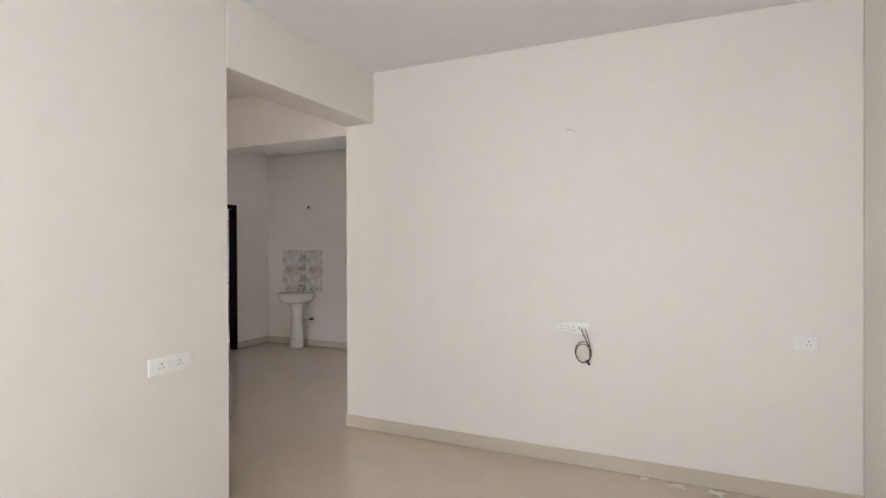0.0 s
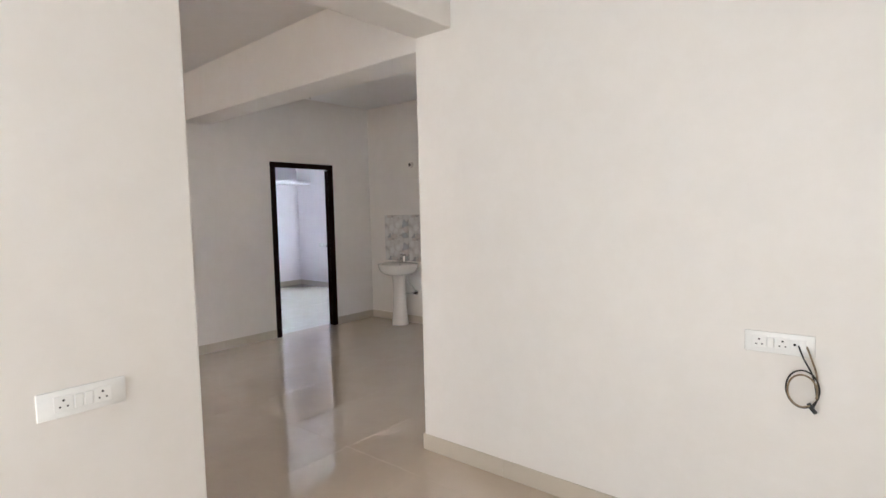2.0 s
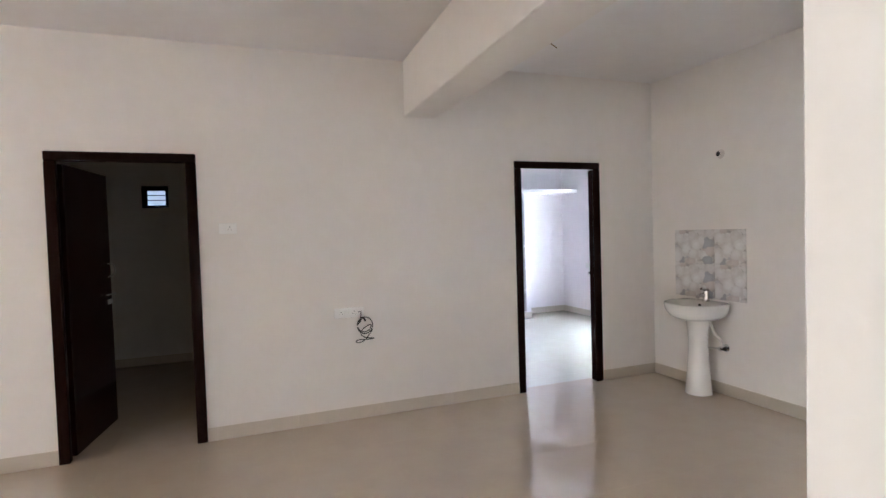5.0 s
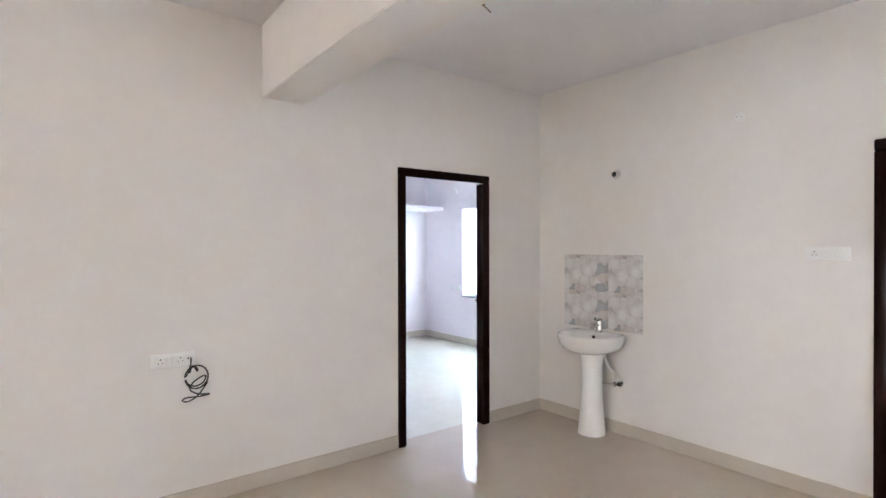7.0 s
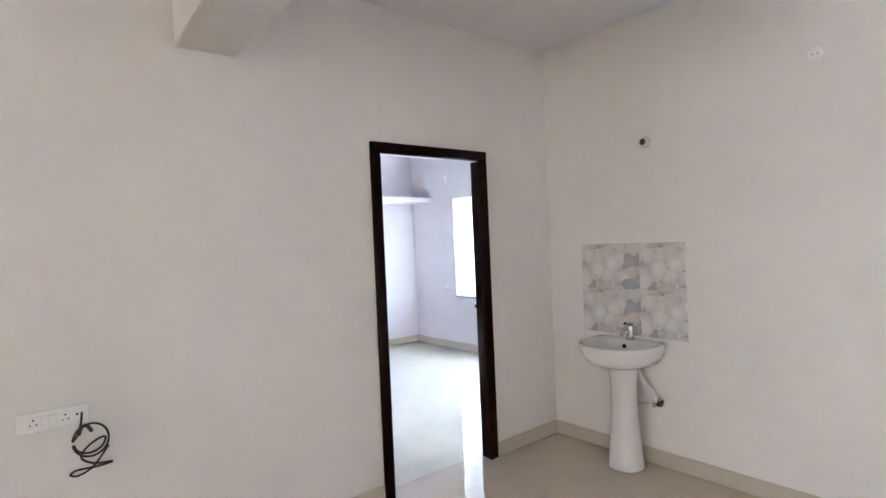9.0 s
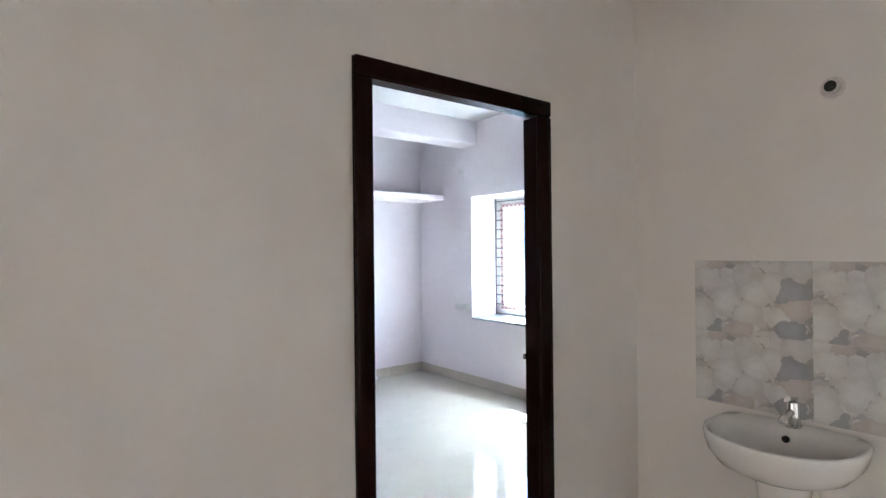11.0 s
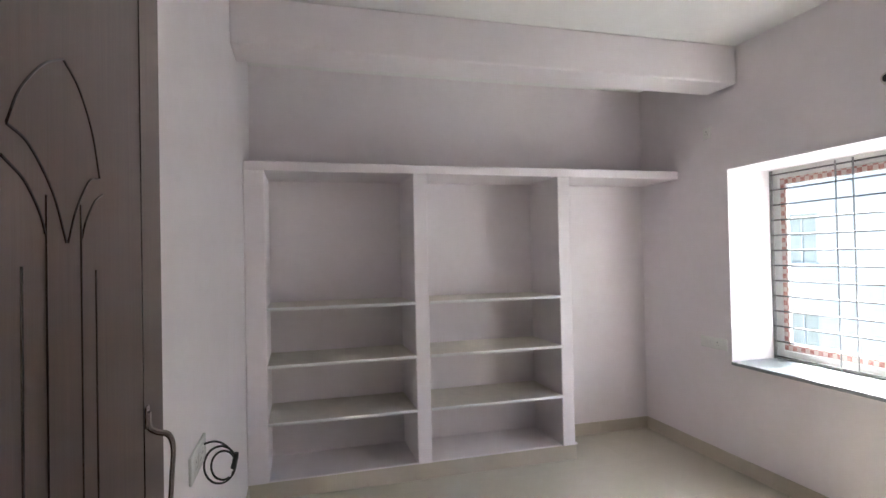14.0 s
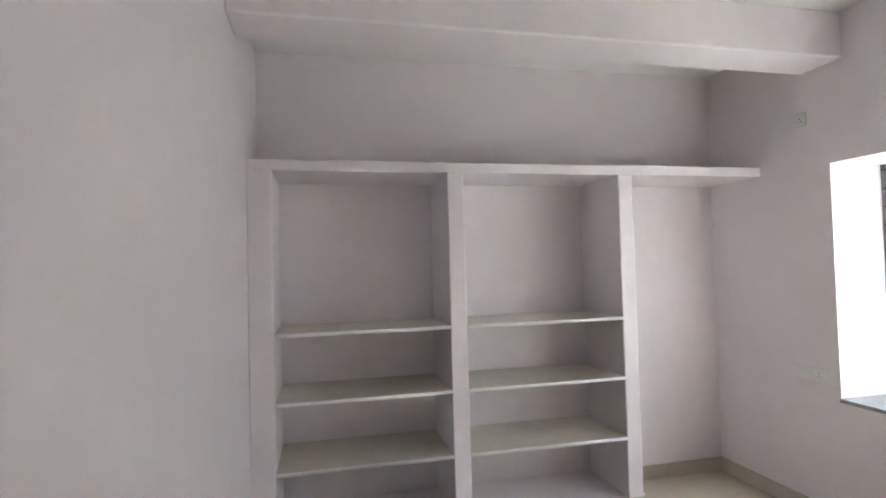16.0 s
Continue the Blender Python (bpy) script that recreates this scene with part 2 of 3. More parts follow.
    for i, p in enumerate(path):
        d = (path[min(i + 1, len(path) - 1)] - path[max(i - 1, 0)]).normalized()
        if side is None:
            side = d.orthogonal().normalized()
        side = (side - d * side.dot(d)).normalized()
        up = d.cross(side)
        rings.append([p + side * r * math.cos(2 * math.pi * k / n) + up * r * flat * math.sin(2 * math.pi * k / n) for k in range(n)])
    return loft(bm, rings)


def mesh_of(name, bm, mat, smooth=False):
    bmesh.ops.recalc_face_normals(bm, faces=bm.faces)
    me = bpy.data.meshes.new(name)
    bm.to_mesh(me)
    bm.free()
    me.materials.append(mat)
    if smooth:
        for p in me.polygons:
            p.use_smooth = True
        me.set_sharp_from_angle(angle=radians(40))
    return me


def part(name, bm, mat, parent, label="", smooth=False):
    ob = new(name, mesh_of(name, bm, mat, smooth))
    ob.parent = parent
    return tagged(ob, label=label)


def structure(name, bm, mat, label, category="wall"):
    return tagged(new(name, mesh_of(name, bm, mat)), label, category, kind="structure")


def thing(name, m, label, category, group="", kind=""):
    ob = new(name)
    ob.empty_display_size = 0.1
    ob.matrix_world = m
    return tagged(ob, label, category, group, kind)


def wall_mesh(along, u0, u1, t0, t1, z0, z1, holes=()):
    """A wall along x or y, from u0 to u1, between the faces t0 and t1, with openings (u0, u1, z0, z1) right through it."""
    us = sorted({u0, u1, *(h[0] for h in holes), *(h[1] for h in holes)})
    zs = sorted({z0, z1, *(h[2] for h in holes), *(h[3] for h in holes)})
    us, zs = [u for u in us if u0 <= u <= u1], [z for z in zs if z0 <= z <= z1]
    solid = lambda i, k: 0 <= i < len(us) - 1 and 0 <= k < len(zs) - 1 and not any(
        h[0] <= (us[i] + us[i + 1]) / 2 <= h[1] and h[2] <= (zs[k] + zs[k + 1]) / 2 <= h[3] for h in holes)
    bm, seen = bmesh.new(), {}

    def v(u, t, z):
        if (u, t, z) not in seen:
            seen[u, t, z] = bm.verts.new((u, t, z) if along == "x" else (t, u, z))
        return seen[u, t, z]

    for i in range(len(us) - 1):
        for k in range(len(zs) - 1):
            if not solid(i, k):
                continue
            a, b, c, d = us[i], us[i + 1], zs[k], zs[k + 1]
            for t in (t0, t1):
                bm.faces.new((v(a, t, c), v(b, t, c), v(b, t, d), v(a, t, d)))
            for di, dk, (p, q), (r, s) in ((-1, 0, (a, c), (a, d)), (1, 0, (b, c), (b, d)), (0, -1, (a, c), (b, c)), (0, 1, (a, d), (b, d))):
                if not solid(i + di, k + dk):
                    bm.faces.new((v(p, t0, q), v(r, t0, s), v(r, t1, s), v(p, t1, q)))
    return bm


# ---- the large structure ----
CEIL = 2.90
YH = -10.6
XL, XT, XE, YT, YS = 3.685, 3.411, 6.880, -2.721, -8.0
YL, YW, XB = -1.66, 1.553, -3.924
D1 = (-1.565, -0.650)
D2 = (-5.073, -4.158)
E1 = (2.470, 3.385)
WIN = (-2.968, -1.303, 0.741, 2.077)

structure("wall_west", wall_mesh("y", YH - 0.2, YW + 0.4, -0.115, 0.0, 0, CEIL, [(*D1, 0, 2.1), (*D2, 0, 2.1)]), M_CREAM,
          "cream painted plaster wall with two dark framed doorways")
structure("wall_north", wall_mesh("x", 0.0, 5.2, 0.0, 0.2, 0, CEIL, [(*E1, 0, 2.1)]), M_CREAM,
          "cream painted plaster wall behind the wash basin")
structure("wall_behind_door", boxed(2.2, 3.7, 0.204, 0.32, 0, CEIL), M_CREAM, "unseen wall added to stop light leaking round the dark door")
structure("wall_television", boxed(XT, XE, YT, -2.495, 0, CEIL, bevel=0.006), M_CREAM, "cream painted plaster wall with a cable outlet")
structure("wall_partition", boxed(XT, XL, YH, -4.217, 0, CEIL, bevel=0.008, seg=2), M_CREAM, "cream partition wall beside the wide opening")
structure("wall_living_east", boxed(XE, XE + 0.2, -8.2, -2.495, 0, CEIL), M_CREAM, "plain cream painted plaster wall")
structure("wall_south", wall_mesh("x", XL, XE, -8.2, YS, 0, CEIL, [(3.9, 6.5, 0.45, 2.45)]), M_CREAM,
          "cream painted wall with a wide window opening")
structure("wall_hall_south", wall_mesh("x", 0.0, XL, YH - 0.2, YH, 0, CEIL, [(1.4, 3.2, 0.1, 2.3)]), M_CREAM,
          "cream painted wall with a wide balcony opening")
structure("sky_block_living", boxed(3.6, 9.0, -9.0, -8.8, -7.0, 5.5), M_CREAM, "unseen cream wall added to block sky light from the south opening")
structure("wall_hall_east", wall_mesh("y", -2.495, 0.2, 5.2, 5.4, 0, CEIL, [(-2.2, -0.4, 0.15, 2.15)]), M_CREAM, "unseen cream wall with an opening added for fill light")
structure("sky_block_south", boxed(-2.0, 3.9, YH - 1.0, YH - 0.8, -7.0, 5.5), M_CREAM, "unseen cream wall added to block sky light from the south opening")
structure("sky_block_east", boxed(6.0, 6.2, -2.45, 3.0, -7.0, 5.5), M_CREAM, "unseen cream wall added to keep the sky out of the nook opening")
structure("wall_bedroom_shelves", boxed(XB - 0.2, XB, -1.85, YW + 0.4, 0, CEIL), M_BED, "lilac white painted plaster wall behind the shelves")
structure("wall_bedroom_left", boxed(XB, -0.115, YL - 0.2, YL, 0, CEIL), M_BED, "lilac white painted plaster wall beside the open door")
structure("wall_bedroom_window", wall_mesh("x", XB, -0.115, YW, YW + 0.4, 0, CEIL, [WIN]), M_BED,
          "lilac white painted wall with a deep window opening")
structure("wall_bedroom_lining", wall_mesh("y", YL, YW, -0.127, -0.118, 0, CEIL, [(*D1, 0, 2.1)]), M_BED, "lilac white plaster round the bedroom doorway")
VENT = (-4.946, -4.664, 1.875, 2.135)
structure("wall_store_back", wall_mesh("y", -6.3, -4.2, -3.14, -2.94, 0, CEIL, [VENT]), M_CREAM, "cream plaster wall of the unlit room, with a vent")
structure("sky_block_vent", boxed(-4.5, -4.3, -7.0, -2.4, -7.0, 5.5), M_FACADE, "unseen grey wall added to shade the ventilator")
structure("wall_store_left", boxed(-2.94, -0.115, -6.3, -6.1, 0, CEIL), M_CREAM, "cream plaster wall of the unlit room")
structure("wall_store_right", boxed(-2.94, -0.115, -4.2, -4.1, 0, CEIL), M_CREAM, "cream plaster wall of the unlit room")

structure("ceiling_hall", boxed(-0.115, XE + 0.2, YH - 0.2, 0.2, CEIL, CEIL + 0.15), M_CEIL, "white painted concrete ceiling", "ceiling")
structure("ceiling_bedroom", boxed(XB - 0.2, -0.116, -1.85, YW + 0.4, CEIL, CEIL + 0.15), M_CEIL, "white painted concrete ceiling", "ceiling")
structure("ceiling_store", boxed(-3.14, -0.116, -6.3, -4.1, CEIL, CEIL + 0.15), M_CEIL, "white painted concrete ceiling", "ceiling")


def skewed_beam(x0, x1, a0, a1, b0, b1, z0, z1, bevel):
    bm = bmesh.new()
    loft(bm, [[(x0, a0, z0), (x0, b0, z0), (x0, b0, CEIL), (x0, a0, CEIL)], [(x1, a1, z1), (x1, b1, z1), (x1, b1, CEIL), (x1, a1, CEIL)]])
    bmesh.ops.bevel(bm, geom=list(bm.edges), offset=bevel, segments=2, affect="EDGES")
    return bm


structure("beam_hall", skewed_beam(0.0, XT, -2.575, -2.705, -2.300, -2.40, 2.446, 2.422, 0.005), M_CREAM,
          "cream painted concrete beam crossing the hall ceiling", "beam")
structure("beam_opening", boxed(XT, XL, -4.217, YT, 2.488, CEIL, bevel=0.005), M_CREAM, "cream painted lintel beam over the wide opening", "beam")
structure("beam_bedroom", boxed(-3.135, -2.86, YL, YW, 2.642, CEIL, bevel=0.012, seg=3), M_BED, "lilac white concrete beam across the bedroom", "beam")


# ---- doors ----
def door_frame(parent, u0, u1, inner0, inner1, head, depth0, depth1, step, rebate=(0.012, 0.012)):
    """Two jambs and a head, in local axes: u along the wall, the hall on the -y side, from y=depth0 to depth1; behind the stop lies a
    rebate, step deep, cut back from the inner faces by the two widths of rebate."""
    for a, b, cut_a, cut_b in ((u0, inner0, 0.0, rebate[0]), (inner1, u1, rebate[1], 0.0)):
        bm = box(bmesh.new(), a, b, depth0, depth1 - step, 0, head, bevel=0.009, seg=3)
        if step:
            box(bm, a + cut_a, b - cut_b, depth1 - step, depth1, 0, head, bevel=0.003)
        part("jamb", bm, M_FRAME, parent, smooth=True)
    bm = box(bmesh.new(), u0, u1, depth0, depth1 - step, head, 2.10, bevel=0.009, seg=3)
    if step:
        box(bm, u0, u1, depth1 - step, depth1, head + 0.012, 2.10, bevel=0.003)
    part("head", bm, M_FRAME, parent, smooth=True)


# bedroom door: the wall runs along y and faces +x, so local u runs along +y and local -y is the hall.
door_1 = thing("door_1", pose(0, 0, 0, 0, 0, 90), "dark polished teak door frame with its brown leaf wide open", "door", kind="structure")
door_frame(door_1, D1[0], D1[1], -1.500, -0.728, 2.035, -0.022, 0.078, 0.078, (0.034, 0.012))


def leaf_groove(bm, pts, r=0.0011):
    tube(bm, smooth_path([(u, -0.0003, v) for u, v in pts], 6), r, 6)


LEAF_TURN = math.degrees(math.atan2(-0.042, -0.757))
leaf = part("leaf", boxed(0, 0.768, 0, 0.030, 0.008, 2.028, bevel=0.003), M_LEAF, door_1, "brown moulded leaf with carved flower lines")
leaf.matrix_basis = door_1.matrix_world.inverted() @ pose(-0.050, -1.488, 0, 0, 0, LEAF_TURN)
part("hinge_edge_shade", boxed(-0.003, -0.0003, 0.001, 0.029, 0.010, 2.026), M_FRAME, leaf, "dark sheet standing in for the shade on the hinge edge")
FLOWER = [
    [(0.369, 1.677), (0.404, 1.665), (0.439, 1.636), (0.461, 1.596)],
    [(0.369, 1.677), (0.329, 1.659), (0.291, 1.630), (0.271, 1.603)],
    [(0.271, 1.603), (0.304, 1.596), (0.344, 1.569), (0.371, 1.533)],
    [(0.461, 1.596), (0.429, 1.589), (0.394, 1.560), (0.375, 1.533)],
    [(0.264, 1.582), (0.299, 1.569), (0.329, 1.538), (0.331, 1.488), (0.331, 0.620)],
    [(0.469, 1.582), (0.439, 1.569), (0.409, 1.538), (0.406, 1.488), (0.406, 0.620)],
    [(0.290, 1.515), (0.287, 0.620)],
    [(0.446, 1.510), (0.446, 0.620)],
]
BORDER = [[(0.128, 0.16), (0.128, 1.84), (0.143, 1.89), (0.19, 1.91), (0.57, 1.91), (0.615, 1.89), (0.634, 1.84), (0.634, 0.16)],
          [(0.128, 0.16), (0.38, 0.14), (0.634, 0.16)]]
for line in FLOWER + BORDER:
    g = bmesh.new()
    leaf_groove(g, line)
    part("groove_shade", g, M_GROOVE, leaf, smooth=True)


def strip(bm, pts, w, t):
    """A bent flat strip: a path in the local yz plane, w wide along x and t thick."""
    path = smooth_path([(0, y, z) for y, z in pts], 6)
    rings = []
    for i, p in enumerate(path):
        d = (path[min(i + 1, len(path) - 1)] - path[max(i - 1, 0)]).normalized()
        n = Vector((0, -d.z, d.y)) * t / 2
        rings.append([p + Vector((sx * w / 2, 0, 0)) + n * sn for sx, sn in ((-0.7, -1), (0.7, -1), (1, 0), (0.7, 1), (-0.7, 1), (-1, 0))])
    return loft(bm, rings)


g = strip(bmesh.new(), [(-0.003, 1.318), (-0.004, 1.299), (-0.012, 1.292), (-0.026, 1.286), (-0.031, 1.268), (-0.029, 1.235), (-0.027, 1.205),
                        (-0.022, 1.185), (-0.010, 1.178), (-0.004, 1.170), (-0.003, 1.150)], 0.013, 0.005)
bmesh.ops.translate(g, vec=(0.650, 0, 0.006), verts=g.verts)
part("handle", g, M_DARKSTEEL, leaf, "bent strip pull handle of tarnished steel", smooth=True)
for v in (1.318, 1.162):
    part("handle_plate", boxed(0.642, 0.658, -0.003, 0.0, v - 0.014, v + 0.014, bevel=0.001), M_DARKSTEEL, leaf)
for v in (0.25, 1.0, 1.8):
    g = bmesh.new()
    lathe(g, [(0.006, v - 0.05), (0.006, v + 0.05)], (-0.004, 0.020, 0), "Z", 10)
    part("hinge", g, M_STEEL, leaf, smooth=True)
# the strike of the bolt on the far jamb
part("strike_plate", boxed(-0.732, -0.720, 0.066, 0.078, 1.035, 1.058, bevel=0.002), M_DARKSTEEL, door_1, "small steel strike plate")

# door of the unlit room
door_2 = thing("door_2", pose(0, 0, 0, 0, 0, 90), "dark polished teak door frame with its dark leaf ajar", "door", kind="structure")
door_frame(door_2, D2[0], D2[1], -5.005, -4.228, 2.035, -0.022, 0.068, 0.030)
leaf_2 = part("leaf", boxed(0, 0.76, 0, 0.034, 0.008, 2.028, bevel=0.003), M_LEAF_DARK, door_2, "dark lacquered leaf standing open")
leaf_2.matrix_basis = door_2.matrix_world.inverted() @ pose(-0.10, -4.995, 0, 0, 0, 172)
g = bmesh.new()
tube(g, smooth_path([(0.70, 0.0, 1.31), (0.705, -0.04, 1.295), (0.705, -0.045, 1.23), (0.70, 0.0, 1.20)], 6), 0.006, 8)
part("handle", g, M_STEEL, leaf_2, smooth=True)
g = bmesh.new()
lathe(g, [(0.006, 0.60), (0.006, 0.775)], (0, -0.018, 1.06), "X", 10)
part("bolt", g, M_STEEL, leaf_2, "steel sliding bolt", smooth=True)
part("lock_plate", boxed(0.66, 0.74, -0.012, 0.0, 0.98, 1.02, bevel=0.003), M_STEEL, leaf_2)

# closed door in the wall beside the basin
door_3 = thing("door_3", pose(0, 0, 0), "dark polished closed door with steel bolt and handle", "door", kind="structure")
door_frame(door_3, E1[0], E1[1], 2.545, 3.310, 2.035, -0.022, 0.108, 0.0)
leaf_3 = part("leaf", boxed(2.547, 3.308, 0.012, 0.046, 0.03, 2.033, bevel=0.003), M_LEAF_DARK, door_3)
for x0, x1, z0, z1 in ((2.66, 3.195, 1.32, 1.92), (2.66, 3.195, 0.18, 0.86)):
    g = bmesh.new()
    pts = [(x0, z0), (x1, z0), (x1, z1), (x0, z1), (x0, z0)]
    for (a, b), (c, d) in zip(pts, pts[1:]):
        tube(g, [Vector((a, 0.0118, b)), Vector((c, 0.0118, d))], 0.004, 6)
    part("groove_shade", g, M_GROOVE, leaf_3, smooth=True)
part("threshold", boxed(2.545, 3.310, -0.01, 0.19, 0.0, 0.022, bevel=0.004), M_SKIRT, door_3, "beige stone threshold")
g = bmesh.new()
tube(g, smooth_path([(2.640, 0.010, 1.295), (2.640, -0.030, 1.285), (2.640, -0.036, 1.22), (2.640, -0.030, 1.155), (2.640, 0.010, 1.145)], 6), 0.009, 10, 0.7)
part("handle", g, M_CHROME, leaf_3, "bright steel pull handle", smooth=True)
for v in (1.295, 1.145):
    part("handle_plate", boxed(2.626, 2.654, 0.006, 0.013, v - 0.018, v + 0.018, bevel=0.002), M_CHROME, leaf_3)
g = bmesh.new()
lathe(g, [(0.0065, 2.565), (0.0065, 2.75)], (0, -0.008, 1.065), "X", 12)
bolt = part("bolt", g, M_CHROME, leaf_3, "bright steel sliding bolt", smooth=True)
for x in (2.605, 2.735):
    part("bolt_guide", boxed(x, x + 0.028, -0.018, 0.013, 1.035, 1.095, bevel=0.006, seg=2), M_CHROME, leaf_3, smooth=True)
part("lock_plate", boxed(2.622, 2.668, -0.012, 0.013, 0.955, 1.055, bevel=0.008, seg=2), M_CHROME, leaf_3, smooth=True)
part("key_hole", boxed(2.642, 2.648, -0.0135, -0.010, 0.985, 1.005), M_HOLE, leaf_3)


# ---- bedroom window ----
window_1 = thing("window_1", pose(0, 0, 0), "white sliding window with red tape on one sash, behind a white grille", "window", kind="structure")
x0, x1, z0, z1 = WIN
YF = YW + 0.405
part("window_sill", boxed(x0 - 0.0, x1 + 0.0, YW - 0.012, YF, z0 - 0.018, z0 + 0.004, bevel=0.003), M_GRANITE, window_1, "polished grey granite sill")
for name, b in (("window_frame", (x0, x0 + 0.055, z0 + 0.004, z1)), ("window_frame", (x1 - 0.055, x1, z0 + 0.004, z1)),
                ("window_frame", (x0 + 0.055, x1 - 0.055, z0 + 0.004, z0 + 0.065)), ("window_frame", (x0 + 0.055, x1 - 0.055, z1 - 0.06, z1))):
    part(name, boxed(b[0], b[1], YF - 0.015, YF + 0.06, b[2], b[3], bevel=0.004), M_WHITE, window_1)
xm = -2.155


def sash(xa, xb, y, taped):
    ob = part("sash", boxed(xa, xa + 0.05, y, y + 0.028, z0 + 0.066, z1 - 0.061, bevel=0.003), M_WHITE, window_1, "white sash with red printed tape" if taped else "")
    for n, (a, b, c, d) in enumerate(((xb - 0.05, xb, z0 + 0.066, z1 - 0.061), (xa + 0.05, xb - 0.05, z0 + 0.066, z0 + 0.116), (xa + 0.05, xb - 0.05, z1 - 0.111, z1 - 0.061))):
        part("sash_rail", boxed(a, b, y, y + 0.028, c, d, bevel=0.003), M_WHITE, ob)
    pane = part("pane", boxed(xa + 0.04, xb - 0.04, y + 0.011, y + 0.016, z0 + 0.106, z1 - 0.10), M_GLASS, ob)
    pane.visible_shadow = False
    if taped:
        for a, b, c, d in ((xa + 0.006, xa + 0.046, z0 + 0.070, z1 - 0.066), (xb - 0.046, xb - 0.006, z0 + 0.070, z1 - 0.066),
                           (xa + 0.047, xb - 0.047, z0 + 0.070, z0 + 0.110), (xa + 0.047, xb - 0.047, z1 - 0.106, z1 - 0.066)):
            part("tape", boxed(a, b, y - 0.002, y - 0.0003, c, d), M_TAPE, ob)


sash(x0 + 0.056, xm + 0.03, YF - 0.012, True)
sash(xm - 0.01, x1 - 0.056, YF + 0.022, False)

grille = thing("window_grille", pose(0, 0, 0), "white steel safety grille, coloured with its shade against the bright window", "grille")
YG = YF - 0.045
for a in (x0 + 0.003, x1 - 0.028):
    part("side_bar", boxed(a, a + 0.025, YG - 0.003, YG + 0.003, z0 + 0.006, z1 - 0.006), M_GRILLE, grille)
    for k in range(4):
        g = bmesh.new()
        lathe(g, [(0.004, -0.0055), (0.003, -0.003)], (a + 0.0125, YG, z0 + 0.15 + k * 0.34), "Y", 8)
        part("screw", g, M_STEEL, grille)
ROWS_H = 13
for k in range(ROWS_H):
    z = z0 + 0.022 + k * (z1 - z0 - 0.06) / (ROWS_H - 1)
    g = bmesh.new()
    lathe(g, [(0.0056, x0 + 0.01), (0.0056, x1 - 0.01)], (0, YG, z), "X", 8)
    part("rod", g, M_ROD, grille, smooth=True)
for x in (-2.477, -2.368, -1.891, -1.772):
    g = bmesh.new()
    lathe(g, [(0.0052, z0 + 0.015), (0.0052, z1 - 0.015)], (x, YG - 0.008, 0), "Z", 8)
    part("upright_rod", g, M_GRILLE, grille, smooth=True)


# ---- south windows and vent ----
def plain_window(name, xa, xb, za, zb, wall_y):
    w = thing(name, pose(0, 0, 0), "white framed window letting daylight in", "window", kind="structure")
    y = wall_y - 0.06
    for a, b, c, d in ((xa, xa + 0.05, za, zb), (xb - 0.05, xb, za, zb), (xa + 0.05, xb - 0.05, za, za + 0.05), (xa + 0.05, xb - 0.05, zb - 0.05, zb),
                       ((xa + xb) / 2 - 0.03, (xa + xb) / 2 + 0.03, za + 0.05, zb - 0.05)):
        part("window_frame", boxed(a, b, y, y + 0.05, c, d, bevel=0.004), M_WHITE, w)


plain_window("window_2", 3.9, 6.5, 0.45, 2.45, YS)
plain_window("window_3", 1.4, 3.2, 0.1, 2.3, YH)

vent = thing("vent_window", pose(0, 0, 0), "small dark framed louvred ventilator high on the wall", "ventilator")
va, vb, vc, vd = VENT
for a, b, c, d in ((va, va + 0.06, vc, vd), (vb - 0.03, vb, vc, vd), (va + 0.06, vb - 0.03, vc, vc + 0.03), (va + 0.06, vb - 0.03, vd - 0.05, vd)):
    part("vent_frame", boxed(-2.96, -2.925, a, b, c, d, bevel=0.003), M_FRAME, vent)
for k in range(3):
    z = vc + 0.062 + k * 0.058
    g = boxed(-0.003, 0.003, va + 0.061, vb - 0.031, -0.0265, 0.0265)
    bmesh.ops.transform(g, matrix=pose(-2.95, 0, z, 0, 7, 0), verts=g.verts)
    part("louvre", g, M_DIMGLASS, vent)
    part("louvre_clip", boxed(-2.944, -2.930, va + 0.061, vb - 0.031, z + 0.024, z + 0.034, bevel=0.001), M_FRAME, vent)

# ---- bedroom shelving ----
XS, XSLAB = -3.436, -3.497
shelving = thing("built_in_shelves", pose(0, 0, 0), "lilac white built-in wall shelves with three pillars and beige shelves", "shelves", kind="structure")
P1, P2, P3 = (YL, -1.532), (-0.581, -0.483), (0.494, 0.592)
for a, b in (P1, P2, P3):
    part("pillar", boxed(XB, XS, a, b, 0.120, 2.080, bevel=0.009, seg=2), M_BED, shelving, smooth=False)
for a, b in ((P1[1], P2[0]), (P2[1], P3[0])):
    for top in (1.212, 0.852, 0.492):
        sh = part("shelf", boxed(XB, XS + 0.002, a, b, top - 0.016, top, bevel=0.002), M_SHELF, shelving, "thin beige stone shelf")
        part("front_edge", boxed(XS + 0.0025, XS + 0.014, a, b, top - 0.018, top + 0.002, bevel=0.005, seg=3), M_LIP, sh, "white painted shelf lip", smooth=True)
part("loft_slab", boxed(XB, XSLAB + 0.04, YL, YW, 2.080, 2.142, bevel=0.006, seg=2), M_BED, shelving, "thick painted loft slab")
part("plinth", boxed(XB, XSLAB + 0.016, YL, 0.622, 0.0, 0.109, bevel=0.002), M_SKIRT, shelving, "beige tiled plinth")
part("plinth_top", boxed(XB, XSLAB + 0.022, YL, 0.630, 0.109, 0.120, bevel=0.002), M_BED, shelving)


